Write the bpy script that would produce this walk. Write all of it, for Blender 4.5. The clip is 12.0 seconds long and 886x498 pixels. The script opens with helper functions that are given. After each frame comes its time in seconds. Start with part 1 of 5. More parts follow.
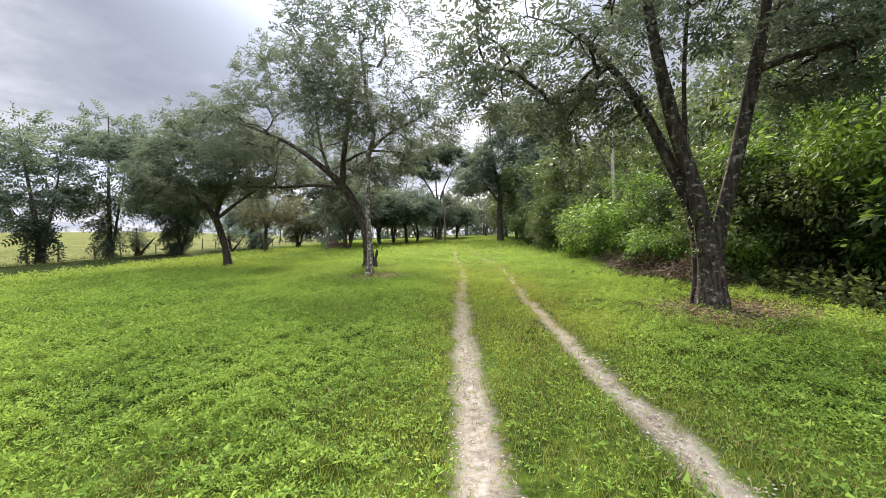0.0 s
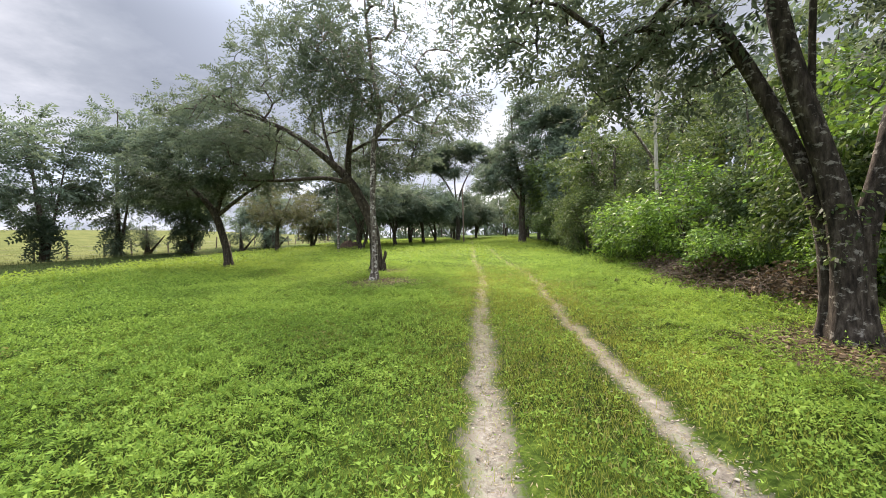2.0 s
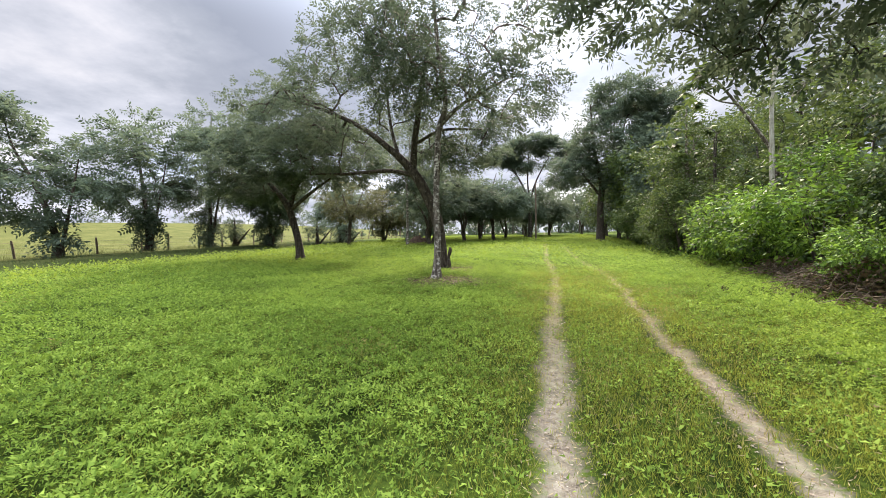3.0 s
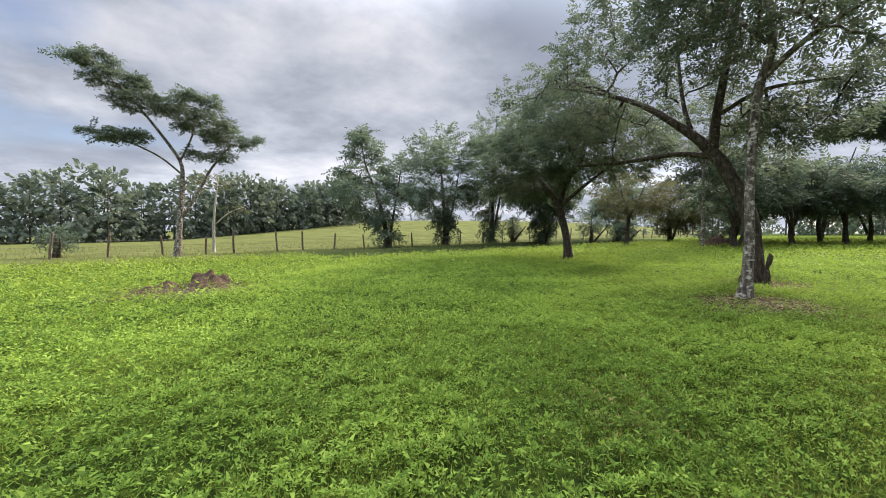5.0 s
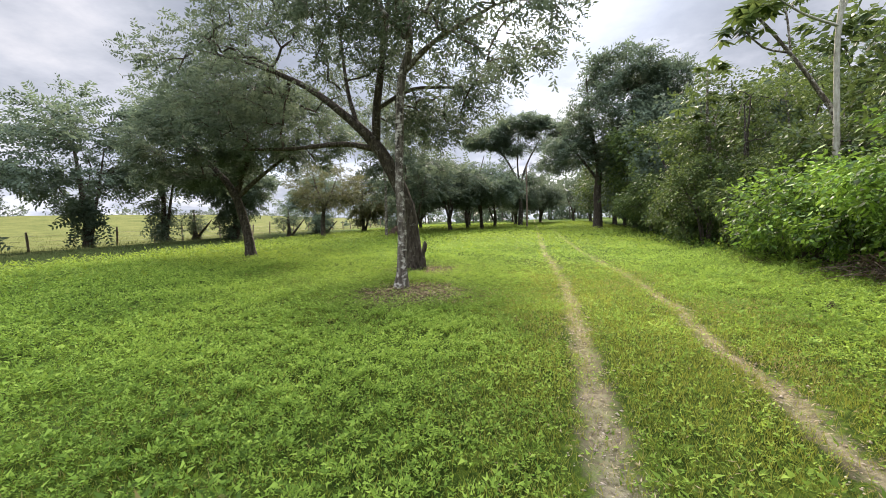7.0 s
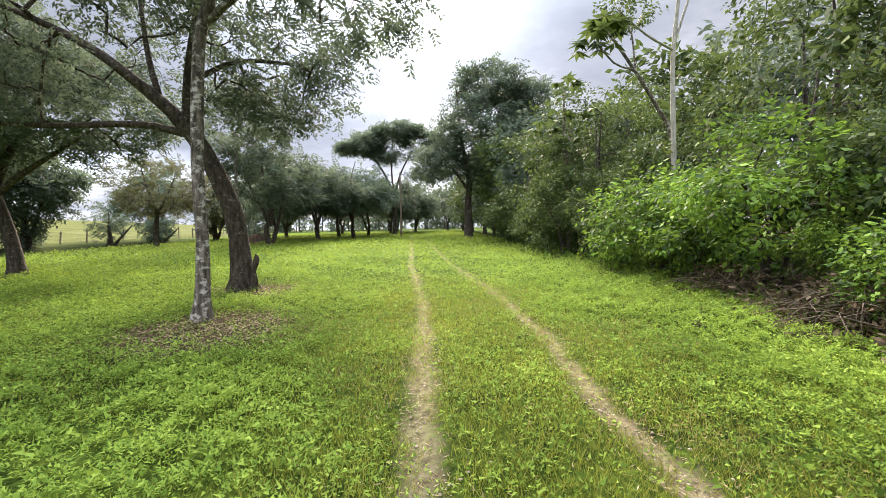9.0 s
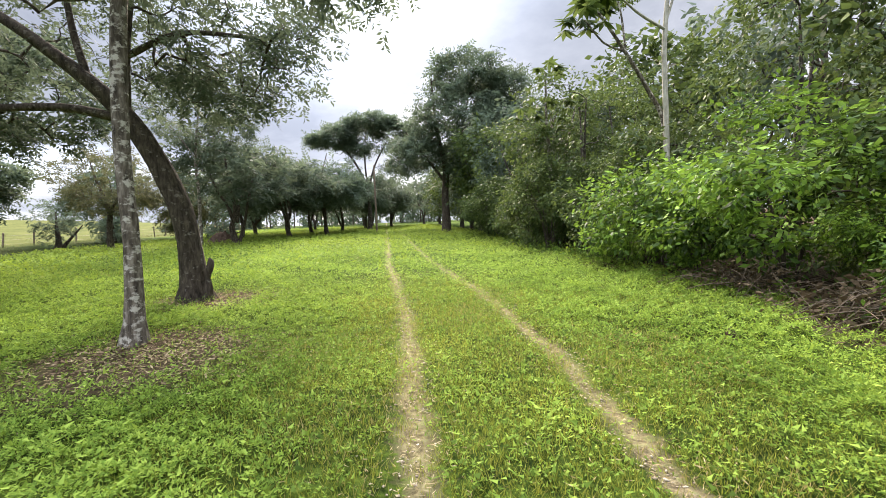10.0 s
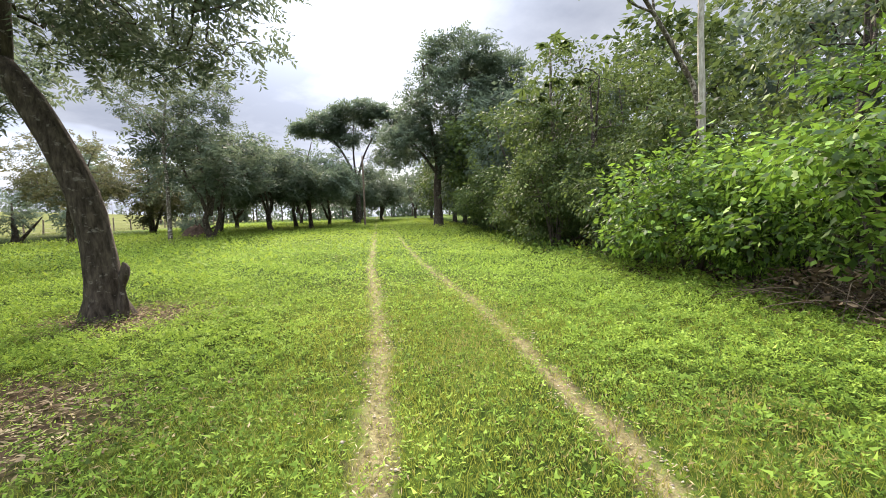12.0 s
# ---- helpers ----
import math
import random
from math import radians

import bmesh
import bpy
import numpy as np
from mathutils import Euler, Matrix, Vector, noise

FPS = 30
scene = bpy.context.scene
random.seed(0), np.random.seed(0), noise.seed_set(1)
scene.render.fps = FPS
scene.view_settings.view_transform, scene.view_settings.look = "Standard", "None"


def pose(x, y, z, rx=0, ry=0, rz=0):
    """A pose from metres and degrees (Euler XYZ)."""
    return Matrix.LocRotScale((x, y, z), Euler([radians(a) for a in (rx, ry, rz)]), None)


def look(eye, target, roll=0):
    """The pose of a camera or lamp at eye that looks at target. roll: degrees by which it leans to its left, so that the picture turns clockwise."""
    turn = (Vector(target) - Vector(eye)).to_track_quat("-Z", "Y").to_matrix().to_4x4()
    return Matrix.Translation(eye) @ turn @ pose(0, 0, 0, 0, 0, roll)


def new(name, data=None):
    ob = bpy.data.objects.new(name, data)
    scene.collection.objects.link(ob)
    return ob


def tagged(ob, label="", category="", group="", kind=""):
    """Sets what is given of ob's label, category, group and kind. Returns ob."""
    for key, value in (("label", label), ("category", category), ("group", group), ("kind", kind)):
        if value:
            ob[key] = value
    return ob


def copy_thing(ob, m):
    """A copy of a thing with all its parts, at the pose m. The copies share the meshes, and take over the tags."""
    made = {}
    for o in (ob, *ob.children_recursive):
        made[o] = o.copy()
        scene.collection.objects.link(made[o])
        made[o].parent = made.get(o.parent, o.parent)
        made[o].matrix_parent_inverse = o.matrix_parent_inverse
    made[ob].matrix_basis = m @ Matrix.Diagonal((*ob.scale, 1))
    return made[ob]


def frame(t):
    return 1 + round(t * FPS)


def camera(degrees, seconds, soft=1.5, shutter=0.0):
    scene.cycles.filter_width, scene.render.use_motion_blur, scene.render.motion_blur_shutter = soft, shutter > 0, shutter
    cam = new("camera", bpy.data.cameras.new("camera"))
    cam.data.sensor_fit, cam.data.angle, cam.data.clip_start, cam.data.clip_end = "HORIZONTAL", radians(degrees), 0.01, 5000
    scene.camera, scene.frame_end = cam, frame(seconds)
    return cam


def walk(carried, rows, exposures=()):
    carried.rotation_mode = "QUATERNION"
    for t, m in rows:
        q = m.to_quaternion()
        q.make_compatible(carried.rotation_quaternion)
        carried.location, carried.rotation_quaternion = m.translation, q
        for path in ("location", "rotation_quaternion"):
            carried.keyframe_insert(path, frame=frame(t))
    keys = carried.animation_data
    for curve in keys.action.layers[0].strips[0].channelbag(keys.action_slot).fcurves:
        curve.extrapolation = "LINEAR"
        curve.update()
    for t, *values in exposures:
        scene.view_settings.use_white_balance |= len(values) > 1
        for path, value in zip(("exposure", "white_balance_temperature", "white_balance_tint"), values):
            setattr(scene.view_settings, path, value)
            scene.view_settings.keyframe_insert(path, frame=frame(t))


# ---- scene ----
# ---- camera and its walk: seconds, x, y, z, yaw, pitch, roll ----
cam = camera(93.2, 12.0, 0.85)
ROWS = [
    (0.0, 0.175, -0.248, 1.514, 1.26, -0.60, 2.00),
    (0.5, 0.185, 0.286, 1.524, 1.35, -0.60, 2.20),
    (1.0, 0.161, 0.830, 1.525, 1.52, -0.37, 2.10),
    (1.5, 0.168, 1.359, 1.537, 2.21, -0.29, 1.90),
    (2.0, 0.206, 1.893, 1.554, 3.87, -0.52, 1.60),
    (2.5, 0.193, 2.397, 1.567, 7.35, -0.69, 1.20),
    (3.0, 0.217, 2.935, 1.546, 13.56, -0.80, 0.60),
    (3.5, 0.154, 3.473, 1.528, 22.33, -0.83, -0.10),
    (3.7, 0.097, 3.669, 1.548, 26.81, -1.12, -0.00),
    (4.1, 0.011, 3.985, 1.560, 36.24, -1.21, -0.43),
    (4.5, -0.093, 4.174, 1.586, 44.91, -1.20, -0.85),
    (4.9, -0.190, 4.357, 1.618, 50.23, -1.25, -0.97),
    (5.3, -0.254, 4.656, 1.645, 49.60, -1.49, -0.50),
    (5.5, -0.286, 4.835, 1.641, 47.37, -1.60, 0.10),
    (6.0, -0.322, 5.350, 1.684, 36.94, -2.15, 1.00),
    (6.5, -0.273, 5.818, 1.690, 23.47, -2.29, 1.80),
    (7.0, -0.117, 6.306, 1.685, 12.07, -2.46, 1.40),
    (7.5, 0.041, 6.808, 1.716, 3.99, -2.46, 0.90),
    (7.7, 0.105, 7.003, 1.724, 1.75, -2.38, 0.60),
    (8.1, 0.221, 7.367, 1.727, -1.60, -2.17, 0.42),
    (8.5, 0.310, 7.691, 1.708, -3.27, -1.81, 0.67),
    (8.9, 0.358, 8.016, 1.692, -4.11, -1.59, 1.13),
    (9.3, 0.357, 8.386, 1.705, -4.97, -1.78, 1.60),
    (9.5, 0.356, 8.600, 1.737, -5.54, -2.03, 1.90),
    (10.0, 0.304, 9.096, 1.767, -7.65, -2.64, 2.30),
    (10.5, 0.294, 9.572, 1.795, -9.80, -3.30, 2.40),
    (11.0, 0.374, 10.020, 1.821, -10.80, -3.78, 2.40),
    (11.5, 0.415, 10.494, 1.805, -10.54, -3.64, 2.10),
    (12.0, 0.577, 10.969, 1.810, -8.73, -3.50, 2.00),
]
walk(cam, [(t, pose(x, y, z, 90 + pitch, roll, yaw)) for t, x, y, z, yaw, pitch, roll in ROWS], exposures=[(0.0, 1.4, 6640, 22), (3.5, 1.38, 6640, 22), (5.5, 1.04, 6500, 20), (7.5, 1.44, 6640, 22), (12.0, 1.56, 6640, 22)])

# ---- world and sun ----
SUN_AZ, SUN_EL = 6.0, 40.0  # degrees left of +y, degrees up
SUN_DIR = Vector((-math.sin(radians(SUN_AZ)) * math.cos(radians(SUN_EL)), math.cos(radians(SUN_AZ)) * math.cos(radians(SUN_EL)), math.sin(radians(SUN_EL))))


class Nodes:
    """A small helper to wire node trees."""

    def __init__(self, tree):
        self.tree = tree
        tree.nodes.clear()

    def add(self, kind, inputs=(), **settings):
        n = self.tree.nodes.new(kind)
        for k, v in settings.items():
            setattr(n, k, v)
        for k, v in dict(inputs).items():
            if isinstance(v, bpy.types.NodeSocket):
                self.tree.links.new(v, n.inputs[k])
            else:
                n.inputs[k].default_value = v
        return n

    def math(self, op, a, b=0.0, clamp=False):
        return self.add("ShaderNodeMath", {0: a, 1: b}, operation=op, use_clamp=clamp).outputs[0]

    def mix(self, fac, a, b):
        return self.add("ShaderNodeMix", {"Factor": fac, 6: a, 7: b}, data_type="RGBA").outputs[2]

    def noise(self, vec, scale, detail=4.0, rough=0.55):
        return self.add("ShaderNodeTexNoise", {"Vector": vec, "Scale": scale, "Detail": detail, "Roughness": rough}).outputs["Fac"]

    def ramp(self, fac, stops):
        n = self.add("ShaderNodeValToRGB", {"Fac": fac})
        e = n.color_ramp.elements
        while len(e) < len(stops):
            e.new(0.5)
        for i, (p, c) in enumerate(stops):
            e[i].position = p
            e[i].color = (*c, 1) if len(c) == 3 else c
        return n.outputs["Color"]

    def step(self, fac, lo, hi):
        return self.add("ShaderNodeMapRange", {"Value": fac, "From Min": lo, "From Max": hi}).outputs[0]


world = bpy.data.worlds.new("overcast_sky")
scene.world = world
world.use_nodes = True
w = Nodes(world.node_tree)
coord = w.add("ShaderNodeTexCoord").outputs["Generated"]
sky = w.add("ShaderNodeTexSky", sky_type="NISHITA", sun_disc=False, sun_elevation=radians(SUN_EL), sun_rotation=radians(-SUN_AZ))
sep = w.add("ShaderNodeSeparateXYZ", {0: coord})
up = w.math("MAXIMUM", w.math("ADD", sep.outputs[2], 0.16), 0.12)
flat = w.add("ShaderNodeCombineXYZ", {0: w.math("DIVIDE", sep.outputs[0], up), 1: w.math("DIVIDE", sep.outputs[1], up), 2: 0.37})
big = w.noise(flat.outputs[0], 0.85, 7.0, 0.58)
fine = w.noise(flat.outputs[0], 2.6, 6.0, 0.6)
dot = w.add("ShaderNodeVectorMath", {0: coord, 1: SUN_DIR}, operation="DOT_PRODUCT").outputs["Value"]
glow = w.math("POWER", w.math("MAXIMUM", dot, 0.0), 11.0)
glow_core = w.math("POWER", w.math("MAXIMUM", dot, 0.0), 26.0)
shade = w.math("ADD", w.math("MULTIPLY", big, 0.72), w.math("MULTIPLY", fine, 0.28))
for az, el, amount, tight in ((-34.0, 27.0, 0.25, 24.0), (-54.0, 22.0, -0.11, 24.0), (-76.0, 26.0, -0.06, 24.0), (-13.0, 15.0, 0.16, 60.0)):
    bank = Vector((math.sin(radians(az)) * math.cos(radians(el)), math.cos(radians(az)) * math.cos(radians(el)), math.sin(radians(el))))
    near_bank = w.math("POWER", w.math("MAXIMUM", w.add("ShaderNodeVectorMath", {0: coord, 1: bank}, operation="DOT_PRODUCT").outputs["Value"], 0.0), tight)
    shade = w.math("ADD", shade, w.math("MULTIPLY", near_bank, amount))
cloud = w.ramp(shade, [(0.34, (0.92, 0.985, 1.0)), (0.45, (0.64, 0.72, 0.78)), (0.54, (0.44, 0.515, 0.58)), (0.66, (0.325, 0.39, 0.46))])
cover = w.step(w.noise(flat.outputs[0], 0.55, 5.0, 0.5), 0.36, 0.48)
low = w.step(sep.outputs[2], 0.02, 0.30)
zenith = w.add("ShaderNodeMapRange", {"Value": sep.outputs[2], "From Min": 0.42, "From Max": 0.95}, interpolation_type="SMOOTHSTEP").outputs[0]
bright = w.math("ADD", w.math("ADD", w.math("ADD", 0.40, w.math("MULTIPLY", w.step(sep.outputs[2], 0.30, 0.04), 0.14)), w.math("MULTIPLY", zenith, 4.1)), w.math("ADD", w.math("MULTIPLY", glow, 0.28), w.math("MULTIPLY", glow_core, 2.1)))
clouds = w.add("ShaderNodeBackground", {"Color": cloud, "Strength": w.math("MULTIPLY", bright, 1.0)})
clear = w.add("ShaderNodeBackground", {"Color": sky.outputs[0], "Strength": 0.075})
cover2 = w.math("MAXIMUM", cover, w.math("MINIMUM", w.math("MULTIPLY", glow, 2.0), 1.0))
mixed = w.add("ShaderNodeMixShader", {0: cover2, 1: clear.outputs[0], 2: clouds.outputs[0]})
w.add("ShaderNodeOutputWorld", {"Surface": mixed.outputs[0]})

lamp = bpy.data.lights.new("sun", "SUN")
lamp.energy, lamp.angle, lamp.color = 4.4, radians(17), (1.0, 0.91, 0.74)
sun = new("sun", lamp)
sun.matrix_world = look((0, 0, 60), Vector((0, 0, 60)) - SUN_DIR)

# ---- materials ----


def material(name, build, rough=0.8, spec=0.3):
    m = bpy.data.materials.new(name)
    m.use_nodes = True
    n = Nodes(m.node_tree)
    pos = n.add("ShaderNodeNewGeometry").outputs["Position"]
    colour, height, dist = build(n, pos)
    ins = {"Base Color": colour, "Roughness": rough, "Specular IOR Level": spec}
    if height is not None:
        ins["Normal"] = n.add("ShaderNodeBump", {"Height": height, "Strength": 0.8, "Distance": dist}).outputs[0]
    p = n.add("ShaderNodeBsdfPrincipled", ins)
    n.add("ShaderNodeOutputMaterial", {"Surface": p.outputs[0]})
    return m


def leaf_material(name, dark, mid, light, through_colour, translucent=0.35, rough=0.6, spread=0.9, dead=None, spec=0.05, withered=0.04):
    """Leaves: each one has its own shade, with broad patches on top; light shines through."""
    m = bpy.data.materials.new(name)
    m.use_nodes = True
    n = Nodes(m.node_tree)
    geo = n.add("ShaderNodeNewGeometry")
    own = geo.outputs["Random Per Island"]
    patch = n.step(n.noise(geo.outputs["Position"], spread, 3.0), 0.3, 0.7)
    v = n.math("ADD", n.math("MULTIPLY", own, 0.6), n.math("MULTIPLY", patch, 0.4))
    stops = [(0.1, dark), (0.5, mid), (0.9, light)]
    if dead:
        stops = [(withered, dead), (withered + 0.07, dark), (0.5, mid), (0.9, light)]
    colour = n.ramp(v, stops)
    p = n.add("ShaderNodeBsdfPrincipled", {"Base Color": colour, "Roughness": rough, "Specular IOR Level": spec})
    tint = n.mix(0.5, colour, (*through_colour, 1))
    tr = n.add("ShaderNodeBsdfTranslucent", {"Color": tint})
    mx = n.add("ShaderNodeMixShader", {0: translucent, 1: p.outputs[0], 2: tr.outputs[0]})
    n.add("ShaderNodeOutputMaterial", {"Surface": mx.outputs[0]})
    return m


# each wheel rut: its x at the near end, and how far it swings east around y = 15.5
LEFT_RUT, RIGHT_RUT = (0.30, 0.23), (1.67, 0.36)
BANK_WEST = -24.5  # where the pasture begins, behind the bank
RUT_SWING, RUT_REACH = 15.5, 5.0


def lawn_build(n, pos):
    xyz = n.add("ShaderNodeSeparateXYZ", {0: pos})
    x, y = xyz.outputs[0], xyz.outputs[1]
    n1 = n.noise(pos, 0.35, 4.0)
    n2 = n.noise(pos, 3.0, 5.0)
    n3 = n.noise(pos, 15.0, 5.0, 0.68)
    v = n.math("ADD", n.math("MULTIPLY", n1, 0.32), n.math("ADD", n.math("MULTIPLY", n2, 0.22), n.math("MULTIPLY", n3, 0.46)))
    # near-black stops paint the shade in gaps between the weeds
    green = n.ramp(v, [(0.38, (0.008, 0.015, 0.004)), (0.48, (0.028, 0.048, 0.008)), (0.58, (0.08, 0.12, 0.018)), (0.70, (0.2, 0.225, 0.045))])
    # tall dry pasture beyond the fence
    field = n.ramp(v, [(0.36, (0.045, 0.058, 0.018)), (0.5, (0.085, 0.096, 0.03)), (0.64, (0.145, 0.14, 0.052))])
    east = n.math("ADD", x, n.math("MULTIPLY", n.math("SUBTRACT", n2, 0.5), 5.0))
    # a strip on the low bank: the trees' shade painted as dark unmown-weed olive
    bank_shade = n.math("MULTIPLY", n.math("MULTIPLY", n.step(east, BANK_WEST + 5.5, BANK_WEST + 3.5), n.step(y, 13.0, 18.0)), n.step(y, 60.0, 50.0))
    green = n.mix(bank_shade, green, n.ramp(v, [(0.38, (0.012, 0.018, 0.005)), (0.5, (0.03, 0.042, 0.012)), (0.66, (0.075, 0.085, 0.028))]))
    green = n.mix(n.step(east, BANK_WEST, BANK_WEST - 3.0), green, field)
    # forest floor under the thicket
    litter = n.ramp(n3, [(0.3, (0.025, 0.018, 0.011)), (0.55, (0.07, 0.05, 0.031)), (0.75, (0.15, 0.112, 0.072))])
    floor_ = n.math("SUBTRACT", n.math("ADD", x, n.math("MULTIPLY", n2, 1.6)), n.math("MULTIPLY", n.step(y, 28.0, 45.0), 30.0))
    green = n.mix(n.step(floor_, 6.1, 7.0), green, litter)
    # bare earth around trunks and the old stump
    bare = None
    for cx, cy, r in ((-2.45, 14.05, 1.5), (-3.1, 17.6, 1.3), (4.75, 6.9, 1.65), (-12.9, 6.2, 2.1), (5.9, 13.0, 1.2)):
        dx, dy = n.math("SUBTRACT", x, cx), n.math("SUBTRACT", y, cy)
        d = n.math("SQRT", n.math("ADD", n.math("MULTIPLY", dx, dx), n.math("MULTIPLY", dy, dy)))
        d = n.math("ADD", d, n.math("MULTIPLY", n.math("SUBTRACT", n2, 0.5), 1.6))
        s = n.step(d, r, r * 0.55)
        bare = s if bare is None else n.math("MAXIMUM", bare, s)
    green = n.mix(n.math("MULTIPLY", bare, n.step(n3, 0.3, 0.5)), green, litter)
    # two wheel ruts of pale gravelly earth, fading into the grass further on
    wob = n.math("MULTIPLY", n.math("SUBTRACT", n.noise(pos, 1.3, 4.0), 0.5), 0.30)
    swing = n.math("DIVIDE", n.math("SUBTRACT", y, RUT_SWING), RUT_REACH)
    swing = n.math("EXPONENT", n.math("MULTIPLY", n.math("MULTIPLY", swing, swing), -1.0))
    off = [n.math("ABSOLUTE", n.math("SUBTRACT", n.math("ADD", x, wob), n.math("ADD", at, n.math("MULTIPLY", swing, by)))) for at, by in (LEFT_RUT, RIGHT_RUT)]
    d = n.math("ADD", n.math("MINIMUM", off[0], n.math("ADD", off[1], 0.03)), n.math("ADD", n.math("MULTIPLY", n.math("SUBTRACT", n3, 0.5), 0.42), n.math("MULTIPLY", n.math("SUBTRACT", n2, 0.5), 0.22)))
    d = n.math("ADD", d, n.math("MULTIPLY", n.step(y, 5.0, 15.0), 0.04))
    rut = n.step(d, 0.20, 0.08)
    fade = n.math("MULTIPLY", n.step(n.math("ADD", y, n.math("MULTIPLY", n2, 22.0)), 32.0, 14.0), 1.0)
    rut = n.math("MULTIPLY", rut, n.math("MAXIMUM", fade, 0.62))
    earth = n.ramp(n.math("ADD", n.math("MULTIPLY", n3, 0.6), n.math("MULTIPLY", n2, 0.4)), [(0.34, (0.11, 0.088, 0.066)), (0.48, (0.25, 0.212, 0.165)), (0.62, (0.41, 0.365, 0.30))])
    straw = n.ramp(n3, [(0.35, (0.10, 0.075, 0.035)), (0.5, (0.22, 0.165, 0.085)), (0.65, (0.36, 0.29, 0.16))])
    earth = n.mix(n.math("MULTIPLY", n.step(n.math("ADD", y, n.math("MULTIPLY", n2, 6.0)), 9.0, 15.0), 0.8), earth, straw)
    colour = n.mix(rut, green, earth)
    return colour, n.math("ADD", n3, n.math("MULTIPLY", n2, 0.6)), 0.05


def bark_build(n, pos, dark, mid, light, lichen):
    sc = n.add("ShaderNodeMapping", {"Vector": pos, "Scale": (1, 1, 0.28)}).outputs[0]
    a = n.noise(sc, 16.0, 6.0, 0.65)
    b = n.noise(n.add("ShaderNodeMapping", {"Vector": pos, "Scale": (1, 1, 1.5)}).outputs[0], 8.0, 6.0, 0.66)
    c = n.ramp(a, [(0.33, dark), (0.5, mid), (0.68, light)])
    spots = n.step(b, 0.60 - 0.09 * lichen, 0.66 - 0.06 * lichen)
    return n.mix(n.math("MULTIPLY", spots, lichen), c, (0.47, 0.445, 0.38, 1)), n.math("ADD", a, n.math("MULTIPLY", b, 0.4)), 0.03


M_LAWN = material("lawn", lawn_build, 0.95, 0.02)
M_BARK = material("grey_brown_bark", lambda n, p: bark_build(n, p, (0.014, 0.011, 0.009), (0.046, 0.038, 0.03), (0.11, 0.094, 0.076), 0.35), 0.92, 0.15)
M_BARK_OLD = material("streaked_lichen_bark", lambda n, p: bark_build(n, p, (0.012, 0.0095, 0.007), (0.04, 0.032, 0.024), (0.1, 0.083, 0.063), 0.38), 0.92, 0.15)
M_BARK_PALE = material("lichen_bark", lambda n, p: bark_build(n, p, (0.03, 0.024, 0.018), (0.1, 0.084, 0.064), (0.24, 0.21, 0.17), 0.85), 0.92, 0.15)
M_BARK_DARK = material("dark_bark", lambda n, p: bark_build(n, p, (0.02, 0.016, 0.012), (0.06, 0.048, 0.036), (0.11, 0.09, 0.068), 0.25), 0.92, 0.15)
M_BARK_WHITE = material("smooth_pale_bark", lambda n, p: bark_build(n, p, (0.2, 0.185, 0.14), (0.34, 0.325, 0.26), (0.46, 0.44, 0.37), 0.3), 0.85, 0.2)
# leaf tones raised and blued, a colour stand-in for veiling glare
M_LEAF = leaf_material("acacia_leaf", (0.042, 0.06, 0.044), (0.074, 0.1, 0.068), (0.118, 0.145, 0.096), (0.15, 0.19, 0.1), 0.44)
M_LEAF_BROWN = leaf_material("autumn_leaf", (0.043, 0.052, 0.026), (0.076, 0.086, 0.04), (0.115, 0.112, 0.052), (0.18, 0.18, 0.075), 0.4)
# orchard green, made lighter and bluer to carry the farther trees' haze
M_LEAF_ROUND = leaf_material("hazed_orchard_leaf", (0.052, 0.077, 0.057), (0.09, 0.124, 0.088), (0.13, 0.17, 0.115), (0.165, 0.215, 0.11), 0.4)
# far tree belts: distance haze is put into this pale grey-green
M_LEAF_HAZE = leaf_material("hazed_plantation_leaf", (0.075, 0.098, 0.078), (0.12, 0.15, 0.115), (0.17, 0.205, 0.15), (0.18, 0.22, 0.12), 0.3)
# wide tone range per leaf paints in shaded interior and lit tips
M_SHRUB = leaf_material("thicket_leaf", (0.012, 0.028, 0.01), (0.05, 0.105, 0.018), (0.27, 0.45, 0.06), (0.3, 0.48, 0.06), 0.28, 0.55, 0.8, spec=0.14)
# olive forest green, with the thicket's deep shade darkened into it
M_FOREST = leaf_material("shaded_forest_leaf", (0.02, 0.038, 0.013), (0.046, 0.076, 0.024), (0.145, 0.19, 0.05), (0.17, 0.23, 0.055), 0.28, 0.55, 0.5, spec=0.11)
M_CLOVER = leaf_material("broad_weed_leaf", (0.024, 0.05, 0.013), (0.16, 0.262, 0.042), (0.345, 0.465, 0.085), (0.31, 0.44, 0.05), 0.34, 0.65, 0.6, dead=(0.28, 0.21, 0.08), spec=0.03)
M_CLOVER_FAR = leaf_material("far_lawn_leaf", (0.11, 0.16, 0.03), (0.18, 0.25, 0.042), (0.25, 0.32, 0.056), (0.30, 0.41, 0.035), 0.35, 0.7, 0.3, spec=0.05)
M_GRASS = leaf_material("grass_blade", (0.045, 0.062, 0.01), (0.182, 0.203, 0.032), (0.37, 0.365, 0.075), (0.38, 0.41, 0.05), 0.35, 0.75, 0.6, dead=(0.40, 0.31, 0.14), spec=0.02, withered=0.18)
M_PASTURE = leaf_material("pasture_grass", (0.05, 0.062, 0.018), (0.085, 0.097, 0.03), (0.135, 0.138, 0.05), (0.22, 0.23, 0.07), 0.25, 0.7, 0.3, spec=0.05)
M_DEAD = leaf_material("dead_leaf", (0.045, 0.033, 0.02), (0.125, 0.09, 0.055), (0.27, 0.21, 0.135), (0.2, 0.14, 0.07), 0.15, 0.8)
